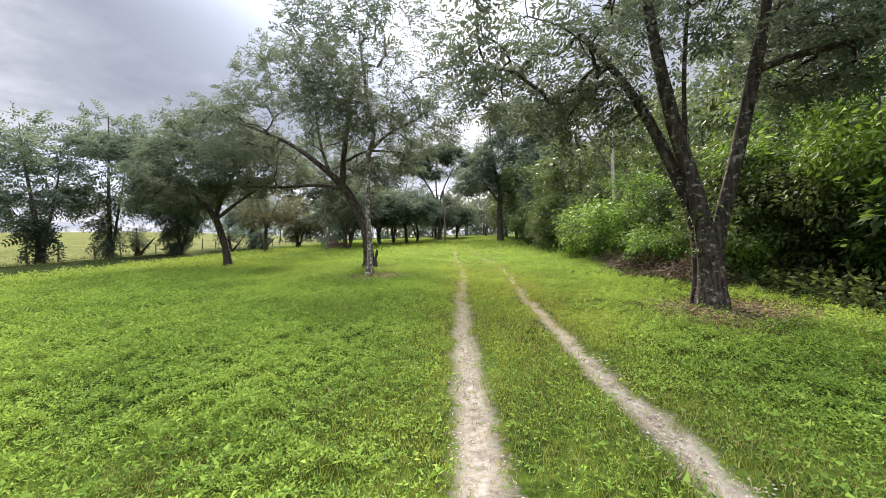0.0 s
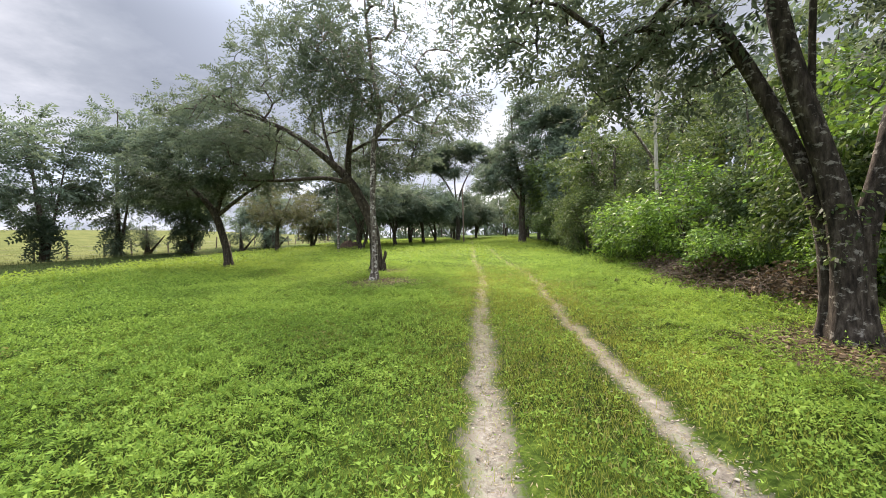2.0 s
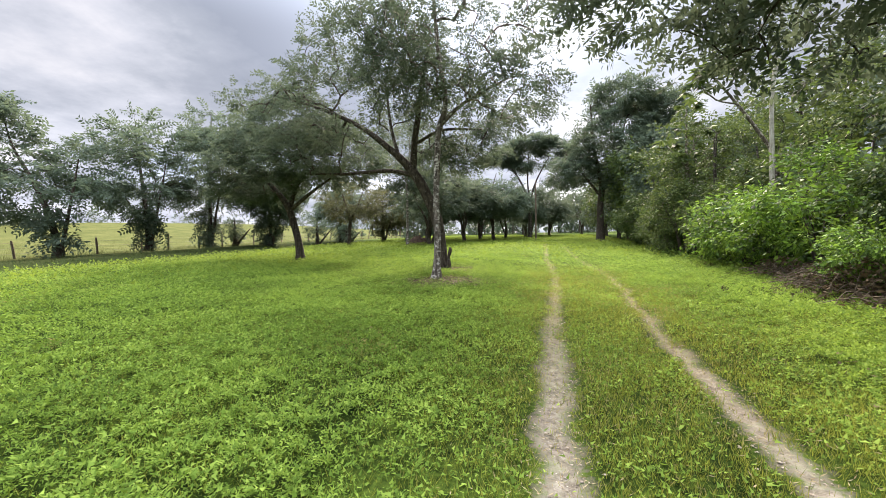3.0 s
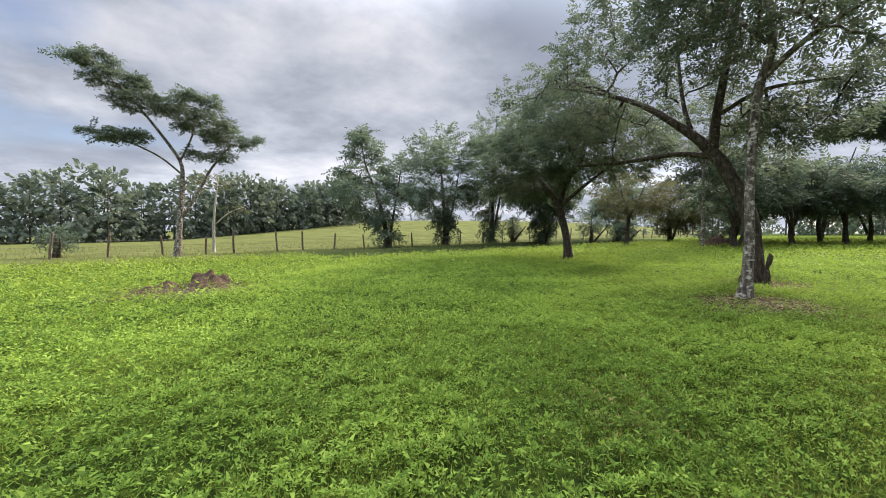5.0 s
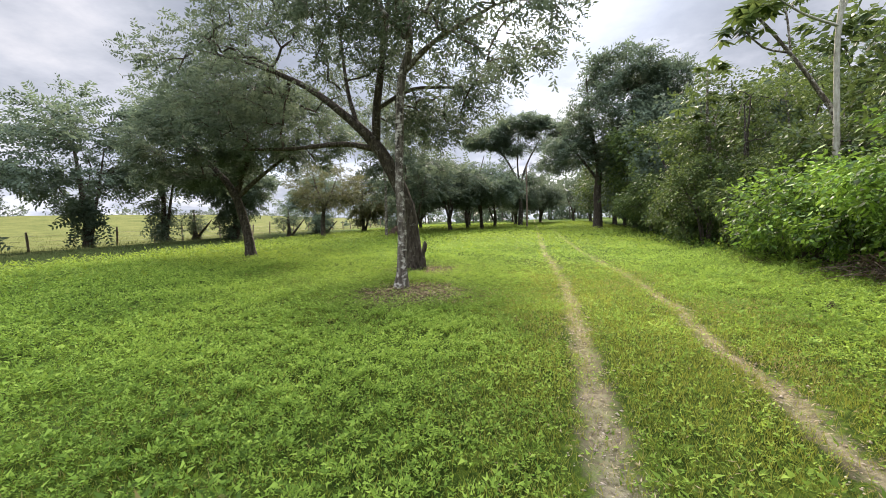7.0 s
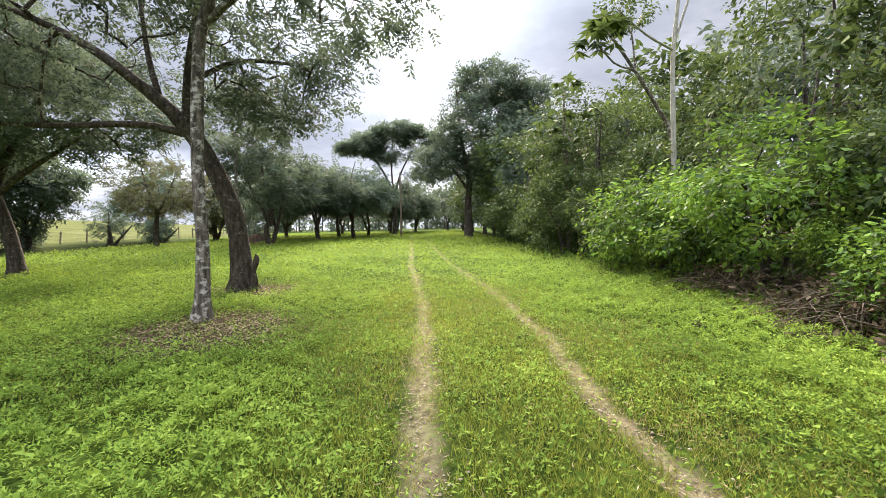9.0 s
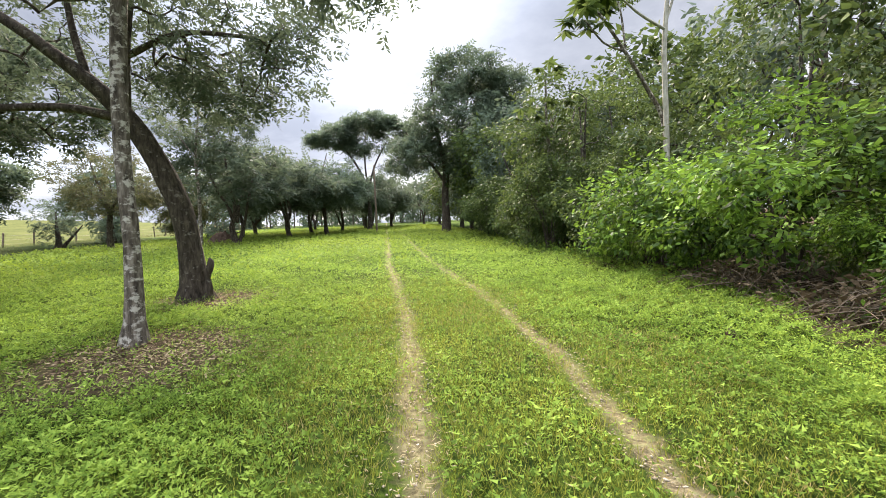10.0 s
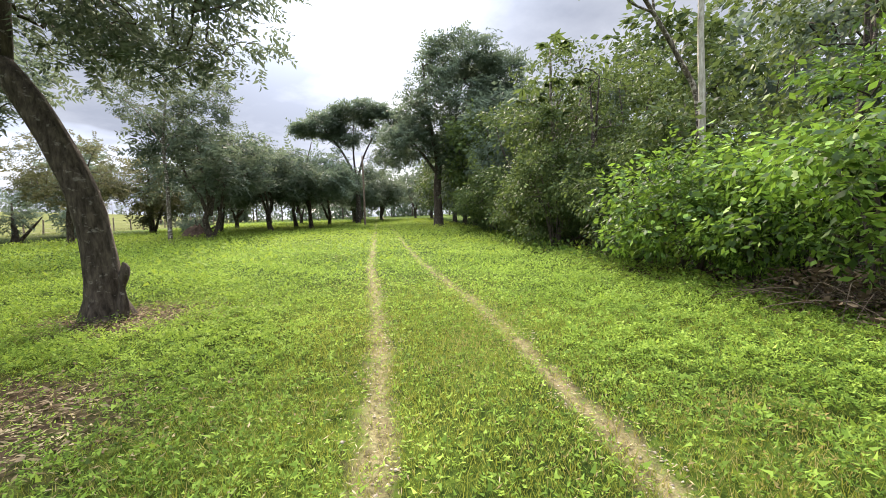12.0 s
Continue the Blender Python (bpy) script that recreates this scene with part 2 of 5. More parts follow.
M_STRAW = leaf_material("dry_straw", (0.14, 0.10, 0.05), (0.28, 0.22, 0.12), (0.46, 0.39, 0.24), (0.3, 0.24, 0.12), 0.15, 0.8, spec=0.05)
M_WOOD = material("weathered_wood", lambda n, p: bark_build(n, p, (0.05, 0.037, 0.026), (0.13, 0.10, 0.07), (0.24, 0.19, 0.14), 0.15), 0.9, 0.15)
M_WIRE = material("rusty_wire", lambda n, p: (n.ramp(n.noise(p, 30.0), [(0.4, (0.10, 0.08, 0.07)), (0.6, (0.22, 0.19, 0.17))]), None, 0), 0.6, 0.4)
M_STONE = material("pale_gravel", lambda n, p: (n.mix(n.noise(p, 60.0), n.ramp(n.add("ShaderNodeNewGeometry").outputs["Random Per Island"], [(0.0, (0.17, 0.13, 0.09)), (0.5, (0.34, 0.275, 0.195)), (1.0, (0.52, 0.45, 0.34))]), (0.4, 0.34, 0.27, 1)), n.noise(p, 90.0), 0.005), 0.85, 0.25)
M_SOIL = material("termite_soil", lambda n, p: (n.ramp(n.noise(p, 9.0, 6.0, 0.65), [(0.3, (0.028, 0.019, 0.013)), (0.55, (0.075, 0.05, 0.034)), (0.75, (0.15, 0.11, 0.078))]), n.noise(p, 16.0, 6.0, 0.7), 0.06), 0.95, 0.1)

# ---- mesh helpers ----
rng = np.random.default_rng(7)


def rut_x(rut, y):
    """Where a wheel rut runs at y."""
    return rut[0] + rut[1] * np.exp(-(((y - RUT_SWING) / RUT_REACH) ** 2))


def ground_z(x, y):
    """Height of the ground: a steady gentle rise along +y, with a low bank by the fence and soft bumps."""
    x, y = np.asarray(x, float), np.asarray(y, float)
    z = 0.034 * (np.clip(y, -60, 120) + 40 * (1 - np.exp(-np.clip(y - 120, 0, None) / 40)))
    z = z + 0.32 * np.exp(-(((x + 27 - 0.05 * (y - 30)) / 3.2) ** 2)) / (1 + np.exp(np.clip(-(y - 20) / 2.5, -40, 40))) / (1 + np.exp(np.clip((y - 62) / 5, -40, 40)))
    west, north = np.clip((-x - 36) / 70, 0, 1), np.clip((y - 14) / 58, 0, 1)
    z = z + 4.6 * west * west * (3 - 2 * west) * north
    z = z + 0.022 * np.sin(x * 0.9 + 1.3) * np.sin(y * 0.7) + 0.015 * np.sin(x * 2.1 + y * 1.7)
    for rut in (LEFT_RUT, RIGHT_RUT):
        z = z - 0.035 * np.exp(-(((x - rut_x(rut, y)) / 0.17) ** 2)) / (1 + np.exp(np.clip((y - 30) / 5, -40, 40)))
    return z


def gz(x, y):
    return float(ground_z(x, y))


def mesh_from(name, verts, faces, mat, smooth=False):
    """A mesh from arrays; faces is an (n, k) array, all with k corners, or a list of those."""
    me = bpy.data.meshes.new(name)
    groups = [faces] if isinstance(faces, np.ndarray) else list(faces)
    verts = np.ascontiguousarray(verts, np.float32).reshape(-1, 3)
    loops = np.concatenate([g.reshape(-1) for g in groups]).astype(np.int32)
    sizes = np.concatenate([np.full(len(g), g.shape[1]) for g in groups]).astype(np.int32)
    me.vertices.add(len(verts))
    me.vertices.foreach_set("co", verts.reshape(-1))
    me.loops.add(len(loops))
    me.loops.foreach_set("vertex_index", loops)
    me.polygons.add(len(sizes))
    me.polygons.foreach_set("loop_start", np.concatenate([[0], np.cumsum(sizes)[:-1]]).astype(np.int32))
    if smooth:
        me.polygons.foreach_set("use_smooth", np.ones(len(sizes), bool))
    me.update(calc_edges=True)
    me.materials.append(mat)
    return me


def part(name, me, parent, label=""):
    ob = new(name, me)
    ob.parent = parent
    if label:
        ob["label"] = label
    return ob


def thing(name, x, y, label, category, group="", z=None, turn=0.0):
    ob = new(name)
    ob.empty_display_size = 0.2
    ob.matrix_basis = pose(x, y, gz(x, y) if z is None else z, 0, 0, turn)
    return tagged(ob, label, category, group)


class Soup:
    """Collects quads of many pieces into one mesh."""

    def __init__(self):
        self.v, self.f, self.n = [], [], 0

    def put(self, v, f):
        v = np.asarray(v, float).reshape(-1, 3)
        self.v.append(v)
        self.f.append(np.asarray(f, int).reshape(-1, 4) + self.n)
        self.n += len(v)

    def leaves(self, quads):
        """quads: (n, 4, 3) corners."""
        q = quads.reshape(-1, 3)
        self.put(q, np.arange(len(q)).reshape(-1, 4))

    def mesh(self, name, mat, smooth=False):
        return mesh_from(name, np.concatenate(self.v), np.concatenate(self.f), mat, smooth)


def smooth_line(points, step=0.25):
    """A Catmull-Rom line through rows (x, y, z, radius), sampled evenly."""
    p = np.asarray(points, float)
    p = np.vstack([2 * p[0] - p[1], p, 2 * p[-1] - p[-2]])
    out = []
    for i in range(1, len(p) - 2):
        n = max(2, int(np.linalg.norm(p[i + 1, :3] - p[i, :3]) / step))
        for u in np.arange(n) / n:
            out.append(0.5 * (2 * p[i] + (p[i + 1] - p[i - 1]) * u + (2 * p[i - 1] - 5 * p[i] + 4 * p[i + 1] - p[i + 2]) * u * u + (3 * p[i] - p[i - 1] - 3 * p[i + 1] + p[i + 2]) * u ** 3))
    out.append(p[-2])
    out = np.array(out)
    out[:, 3] = np.maximum(out[:, 3], 0.004)
    return out


def tube(soup, line, sides=6, rough=0.0, flare=0.0, seed=0):
    """A tapered tube along rows (x, y, z, radius). rough: relief; flare: root flare at the foot."""
    line = np.asarray(line, float)
    p, r = line[:, :3], line[:, 3]
    d = np.gradient(p, axis=0)
    d /= np.linalg.norm(d, axis=1)[:, None] + 1e-9
    a = np.cross(d, (0.31, 0.95, 0.05))
    a /= np.linalg.norm(a, axis=1)[:, None] + 1e-9
    b = np.cross(d, a)
    ang = np.arange(sides) * 2 * math.pi / sides
    rr = np.repeat(r[:, None], sides, 1)
    if rough:
        s = np.linspace(0, 1, len(p)) * np.linalg.norm(p[-1] - p[0])
        rr = rr * (1 + rough * (np.sin(3 * ang[None] + 1.7 * s[:, None] + seed) + 0.6 * np.sin(5 * ang[None] - 2.9 * s[:, None] + 2 * seed) + 0.5 * np.sin(9 * s[:, None] + 2 * ang[None] + seed)))
    if flare:
        h = p[:, 2] - p[0, 2]
        rr = rr * (1 + flare * np.exp(-h / 0.16)[:, None] * (0.7 + 0.5 * np.sin(4 * ang[None] + seed) + 0.3 * np.sin(7 * ang[None] + 2.0 * seed)))
    v = p[:, None] + rr[..., None] * (np.cos(ang)[None, :, None] * a[:, None] + np.sin(ang)[None, :, None] * b[:, None])
    i = np.arange(len(p) - 1)[:, None] * sides
    j = np.arange(sides)[None]
    k = (np.arange(sides)[None] + 1) % sides
    f = np.stack([i + j, i + k, i + sides + k, i + sides + j], -1).reshape(-1, 4)
    soup.put(v, f)


def leaflet(base, along, side, length, width, cup=0.15):
    """One leaf as a cupped lozenge. base (n,3), along (n,3), side (n,3) -> (n,4,3)."""
    lift = np.cross(along, side) * cup
    mid = base + along * (0.45 * length)[:, None]
    return np.stack([base, mid + (side * 0.5 + lift * 0.4) * width[:, None], base + along * length[:, None], mid + (-side * 0.5 + lift * 0.4) * width[:, None]], 1)


def unit(v):
    return v / (np.linalg.norm(v, axis=-1, keepdims=True) + 1e-9)


def frond(pairs, length, leaf, width, droop, r):
    """A feathered twig along +x with pairs of leaflets."""
    s = np.repeat((np.arange(pairs) + 0.6) / pairs, 2)
    sign = np.tile([1.0, -1.0], pairs)
    base = np.stack([s * length, np.zeros_like(s), -droop * s ** 2 * length], 1) + r.normal(0, 0.01, (2 * pairs, 3))
    along = unit(np.stack([np.full_like(s, 0.55), sign * 0.9, r.normal(-0.25, 0.3, 2 * pairs)], 1))
    side = unit(np.cross(along, np.array([0, 0, 1.0]) + r.normal(0, 0.3, (2 * pairs, 3))))
    size = leaf * (1 - 0.4 * np.abs(s - 0.5)) * r.uniform(0.8, 1.2, 2 * pairs)
    return leaflet(base, along, side, size, size * width)


def clump(count, radius, leaf, width, r, droop=0.75):
    """A loose tuft of broad leaves on one shoot along +x."""
    s = r.uniform(0.1, 1, count)
    ang = r.uniform(0, 2 * math.pi, count)
    out = np.stack([0.45 + 0.6 * s, np.cos(ang), np.sin(ang)], 1)
    base = np.stack([s * radius, 0.25 * radius * np.cos(ang) * r.uniform(0, 1, count), 0.25 * radius * np.sin(ang) * r.uniform(0, 1, count)], 1)
    along = unit((out + r.normal(0, 0.3, (count, 3))) * (1, 1, 0.6) - (0, 0, droop))
    side = unit(np.cross(along, r.normal(0, 0.8, (count, 3)) + (0, 0, 1.0)))
    size = leaf * r.uniform(0.55, 1.25, count)
    return leaflet(base, along, side, size, size * width, 0.25)


def scatter(templates, pos, direction, scale, r, twist=0.5):
    """Lays templates (along +x) at places, turned to directions; returns (n, 4, 3) leaf corners."""
    direction = unit(direction)
    upv = np.array([0, 0, 1.0]) + r.normal(0, twist, (len(pos), 3))
    y = unit(np.cross(upv, direction))
    z = np.cross(direction, y)
    m = np.stack([direction, y, z], 2) * scale[:, None, None]
    pick = r.integers(0, len(templates), len(pos))
    out = []
    for i, t in enumerate(templates):
        k = pick == i
        if k.any():
            q = np.einsum("nab,lcb->nlca", m[k], t) + pos[k][:, None, None]
            out.append(q.reshape(-1, 4, 3))
    return np.concatenate(out)


def blob_points(blobs, count, r, shell=0.5):
    """Points in a union of ellipsoids (x, y, z, rx, ry, rz, weight), more of them near the outside."""
    b = np.asarray(blobs, float)
    w8 = b[:, 6] / b[:, 6].sum()
    pick = r.choice(len(b), count, p=w8)
    d = unit(r.normal(0, 1, (count, 3)))
    rad = r.uniform(0, 1, count) ** (1 / 3) * (1 - shell) + shell * r.uniform(0.75, 1.0, count)
    return b[pick, :3] + d * rad[:, None] * b[pick, 3:6]


def grow(stems, targets, r, tip=0.007, start=0.35, lift=0.12):
    """Boughs from the stems out to the targets, nearest first. Returns polylines with radius, and leafy places with directions."""
    lines = [smooth_line(s) for s in stems]
    nodes = [np.concatenate([l[int(len(l) * (start if i == 0 else 0.25)):, :3] for i, l in enumerate(lines)])]
    pos = nodes[0]
    parent = np.full(len(pos), -1)
    order = np.argsort(np.min(np.linalg.norm(targets[:, None] - pos[None, ::2], axis=2), 1))
    branches = []
    for k in order:
        a = targets[k]
        d = np.linalg.norm(pos - a, axis=1)
        i = int(np.argmin(d + 0.35 * np.maximum(pos[:, 2] - a[2], 0)))
        if d[i] < 0.05:
            continue
        n = max(3, int(d[i] / 0.35) + 1)
        s = np.linspace(0, 1, n + 1)[1:]
        seg = pos[i] + (a - pos[i]) * s[:, None]
        seg[:, 2] += lift * d[i] * np.sin(math.pi * s)
        seg[:-1] += r.normal(0, 0.035 * min(d[i], 2.0), (n - 1, 3))
        first = len(pos)
        pos = np.vstack([pos, seg])
        parent = np.concatenate([parent, [i], np.arange(first, first + n - 1)])
        branches.append((i, first, n))
    load = np.zeros(len(pos))
    for i, first, n in branches:
        load[first + n - 1] += 1
    for k in range(len(pos) - 1, -1, -1):
        if parent[k] >= 0:
            load[parent[k]] += load[k]
    rad = tip * np.maximum(load, 0.6) ** 0.5
    boughs, places, dirs = [], [], []
    for i, first, n in branches:
        idx = np.concatenate([[i], np.arange(first, first + n)])
        q = np.column_stack([pos[idx], rad[idx]])
        q[0, 3] = q[1, 3] * 1.15
        q[-1, 3] = tip * 0.5
        boughs.append(q)
        half = idx[len(idx) // 2:]
        dd = pos[idx[-1]] - pos[idx[max(0, len(idx) - 3)]]
        places.append(pos[half])
        dirs.append(np.repeat(dd[None], len(half), 0))
    return lines, boughs, np.concatenate(places), unit(np.concatenate(dirs))


def tree(name, x, y, stems, blobs, label, category="tree", group="", count=160, per=5, templates=None, leaf_mat=None, bark=None, seed=1,
         sides=9, flat_leaf=0.45, start=0.35, scale=1.0, flare=0.5, tip=0.007, shell=0.45, reach=0.22, turn=0.0, lift=0.12, sink=0.06, twigs=True, outward=0.0):
    """A tree: trunk, limbs and a crown of leafy sprays."""
    r = np.random.default_rng(seed)
    targets = blob_points(blobs, count, r, shell)
    lines, boughs, places, dirs = grow(stems, targets, r, tip, start, lift)
    t = thing(name, x, y, label, category, group, turn=turn)
    for i, l in enumerate(lines):
        rooted = l[0, 2] <= 0.01
        if rooted:
            l[0, 2] -= sink
        soup = Soup()
        tube(soup, l, sides, 0.05, flare if rooted else 0.0, seed + i)
        part("trunk" if rooted else "bough", soup.mesh(name + "_stem", bark, True), t)
    soup = Soup()
    for q in boughs:
        if not twigs and q[1, 3] < 1.2 * tip:
            continue
        tube(soup, q, 3 if q[0, 3] < 0.02 else 5)
    part("branchwork", soup.mesh(name + "_branchwork", bark, True), t)["kind"] = "stuff"
    n = len(places)
    p = np.repeat(places, per, 0) + r.normal(0, reach, (n * per, 3)) * (1, 1, 0.7)
    d = np.repeat(dirs, per, 0) * 0.7 + r.normal(0, 0.8, (n * per, 3))
    d[:, 2] *= flat_leaf
    d = d + 0.6 * unit(p - p.mean(0)) * outward
    soup = Soup()
    soup.leaves(scatter(templates, p, d, r.uniform(0.75, 1.3, len(p)) * scale, r))
    part("crown", soup.mesh(name + "_crown", leaf_mat), t)
    return t


tr_ = np.random.default_rng(3)
FROND = [frond(6, 0.44, 0.165, 0.4, 0.35, tr_) for _ in range(4)]
FROND_SMALL = [frond(6, 0.36, 0.122, 0.38, 0.3, tr_) for _ in range(4)]
FROND_BIG = [frond(6, 0.95, 0.29, 0.42, 0.3, tr_) for _ in range(4)]
TUFT = [clump(9, 0.42, 0.122, 0.46, tr_) for _ in range(5)]
TUFT_BROAD = [clump(9, 0.5, 0.138, 0.47, tr_) for _ in range(4)]
TUFT_SMALL = [clump(8, 0.4, 0.12, 0.5, tr_) for _ in range(4)]
TUFT_MID = [clump(8, 0.5, 0.155, 0.5, tr_) for _ in range(5)]
TUFT_BIG = [clump(8, 0.6, 0.30, 0.5, tr_) for _ in range(5)]
TUFT_FAR = [clump(8, 1.0, 0.6, 0.6, tr_) for _ in range(4)]

# ---- ground: one sheet to the horizon ----


def graded(lo, hi, fine_lo, fine_hi, step, growth=1.25):
    a = list(np.arange(fine_lo, fine_hi + step / 2, step))
    s = step
    while a[-1] < hi:
        s *= growth
        a.append(min(a[-1] + s, hi))
    s = step
    while a[0] > lo:
        s *= growth
        a.insert(0, max(a[0] - s, lo))
    return np.array(a)


gx, gy = graded(-2500, 2500, -7, 7, 0.11), graded(-2000, 2500, -1, 26, 0.16)
xx, yy = np.meshgrid(gx, gy)
zz = ground_z(xx, yy) + 0.012 * rng.normal(0, 1, xx.shape) * (np.abs(xx) < 8)
ii = np.arange(len(gy) - 1)[:, None] * len(gx) + np.arange(len(gx) - 1)[None]
quads = np.stack([ii, ii + 1, ii + len(gx) + 1, ii + len(gx)], -1).reshape(-1, 4)
ground = tagged(new("ground", mesh_from("ground", np.stack([xx, yy, zz], -1).reshape(-1, 3), quads, M_LAWN, True)),
                "mown green lawn with two pale gravelly wheel ruts", "ground", kind="structure")

# ---- trees of the lawn ----
old_tree = tree("lawn_tree", 4.6, 7.1, [
    [(0.0, 0, 0, 0.21), (-0.02, 0, 0.7, 0.16), (-0.06, 0, 1.35, 0.15), (-0.2, 0.05, 2.2, 0.13), (-0.47, 0.15, 3.3, 0.125), (-0.68, 0.2, 4.5, 0.1), (-1.0, 0.2, 6.6, 0.05)],
    [(0.14, 0.02, 0, 0.17), (0.13, 0.0, 0.8, 0.13), (0.19, -0.02, 1.35, 0.12), (0.42, -0.05, 2.3, 0.11), (0.74, -0.1, 3.8, 0.105), (1.02, -0.1, 5.1, 0.08), (1.3, 0.0, 7.0, 0.04)],
    [(-0.04, 0.18, 0.0, 0.14), (-0.08, 0.22, 1.4, 0.11), (-0.5, 0.4, 2.8, 0.1), (-1.0, 0.6, 4.0, 0.08), (-1.8, 0.8, 5.2, 0.045)],
    [(0.78, -0.1, 4.0, 0.07), (1.3, -0.3, 4.15, 0.06), (2.2, -0.6, 4.3, 0.05), (3.3, -0.9, 4.8, 0.03)],
    [(0.95, -0.1, 4.8, 0.06), (1.7, 0.1, 5.5, 0.05), (2.8, 0.3, 5.9, 0.03)],
    [(-0.3, 0.1, 2.7, 0.04), (-0.32, 0.0, 4.2, 0.035), (-0.2, -0.1, 6.0, 0.02)],
], [(-1.8, 0.3, 5.5, 2.7, 3.2, 1.8, 3), (1.2, 0.0, 6.4, 3.0, 3.2, 1.6, 4.2), (3.4, 0.2, 5.6, 1.9, 2.2, 1.0, 1.8), (-2.8, 0.6, 4.4, 1.6, 2.2, 0.7, 1.8), (-0.6, 0.4, 7.6, 2.6, 2.6, 1.4, 1.5), (-1.5, 1.4, 3.75, 1.1, 1.2, 0.6, 1.1), (2.3, 0.3, 4.5, 1.3, 1.5, 0.8, 2.0)],
    "broad old tree with three joined lichen-spotted trunks in bare earth", count=540, per=4, templates=FROND_SMALL, leaf_mat=M_LEAF, bark=M_BARK_OLD, flat_leaf=0.32, outward=0.7, seed=11, sides=16, start=0.45, flare=0.5)

tree("lawn_tree", -2.79, 14.62, [
    [(0, 0, 0, 0.118), (0.03, 0, 1.2, 0.092), (0.0, 0, 2.4, 0.088), (0.1, 0, 4.2, 0.085), (0.3, 0, 5.0, 0.075), (0.1, 0, 6.6, 0.06), (-0.1, 0.1, 8.8, 0.03)],
    [(0.06, 0, 4.3, 0.06), (0.8, 0.1, 5.0, 0.05), (2.0, 0.2, 5.6, 0.03)],
    [(0.2, 0, 5.1, 0.05), (-0.6, 0.2, 6.2, 0.045), (-1.5, 0.4, 7.8, 0.025)],
], [(0.5, 0, 7.6, 3.0, 2.7, 2.5, 3), (2.0, 0.1, 5.2, 1.6, 1.8, 1.0, 1.4), (-1.0, 0.2, 8.6, 2.3, 2.2, 2.0, 1.6), (-0.8, 0.2, 6.0, 1.6, 1.6, 0.9, 0.8)],
    "slender tree with pale lichen-patched trunk and airy crown", count=330, per=4, templates=FROND_SMALL, leaf_mat=M_LEAF, bark=M_BARK_PALE, flat_leaf=0.32, outward=0.7, seed=12, sides=12, start=0.6, flare=0.5)

leaning = tree("lawn_tree", -3.4, 17.7, [
    [(0, 0, 0, 0.26), (-0.04, 0, 0.9, 0.212), (-0.18, 0, 1.8, 0.2), (-0.6, 0, 2.85, 0.188), (-1.06, 0, 3.6, 0.17), (-1.85, 0, 4.4, 0.125), (-3.3, 0.1, 5.5, 0.085), (-5.2, 0.2, 6.4, 0.05), (-7.0, 0.2, 7.0, 0.025)],
    [(-1.05, 0, 3.5, 0.13), (-1.0, 0, 4.5, 0.12), (-0.85, 0, 5.5, 0.1), (-0.5, 0.1, 8.0, 0.05)],
    [(-1.0, 0, 3.45, 0.09), (-2.0, -0.1, 3.65, 0.075), (-3.6, -0.2, 3.6, 0.055), (-5.4, -0.2, 3.7, 0.03)],
    [(-1.6, 0, 4.2, 0.07), (-2.0, 0.3, 5.4, 0.055), (-2.3, 0.5, 7.4, 0.03)],
    [(-0.95, 0, 4.6, 0.06), (0.1, -0.1, 5.0, 0.05), (1.5, -0.2, 4.9, 0.03)],
], [(-3.5, 0, 6.3, 3.7, 3.0, 2.0, 3.4), (-2.6, 0, 8.2, 3.0, 2.6, 1.4, 2.2), (-5.0, -0.1, 4.7, 2.2, 2.2, 0.9, 1.2), (-6.3, 0.1, 6.3, 2.3, 2.4, 1.3, 1.5), (1.2, -0.2, 5.7, 1.9, 1.9, 0.9, 1.0), (1.2, 0.1, 4.5, 1.6, 1.6, 0.6, 1.0), (0.2, 0.8, 4.3, 1.4, 1.3, 0.7, 0.8)],
    "leaning tree with thick dark trunk and a long low bough", count=560, per=4, templates=FROND_SMALL, leaf_mat=M_LEAF, bark=M_BARK_DARK, flat_leaf=0.32, outward=0.7, seed=13, sides=14, start=0.5, flare=0.55)
# leafy sprouts and creeper round the old tree's fork
sp = np.random.default_rng(19)
sa, sz = sp.uniform(0, 2 * math.pi, 62), np.clip(sp.normal(1.4, 0.22, 62), 0.8, 2.0)
sd = np.stack([np.cos(sa), np.sin(sa), sp.normal(0.05, 0.5, 62)], 1)
sprouts = Soup()
sprouts.leaves(scatter(TUFT_SMALL, np.stack([0.06 + 0.2 * np.cos(sa), 0.06 + 0.15 * np.sin(sa), sz], 1), sd, sp.uniform(0.45, 0.8, 62), sp))
part("creeper", sprouts.mesh("creeper", M_FOREST), old_tree, "dull green leafy creeper round the fork")["kind"] = "stuff"
stub = Soup()
tube(stub, smooth_line([(0.24, -0.1, -0.1, 0.08), (0.29, -0.11, 0.25, 0.065), (0.29, -0.11, 0.45, 0.045), (0.33, -0.12, 0.58, 0.065), (0.36, -0.12, 0.74, 0.055), (0.33, -0.12, 0.82, 0.012)], 0.06), 9, 0.15, 0.4, 5)
part("dead_stub", stub.mesh("dead_stub", M_BARK_DARK, True), leaning, "broken dead stub beside the trunk")

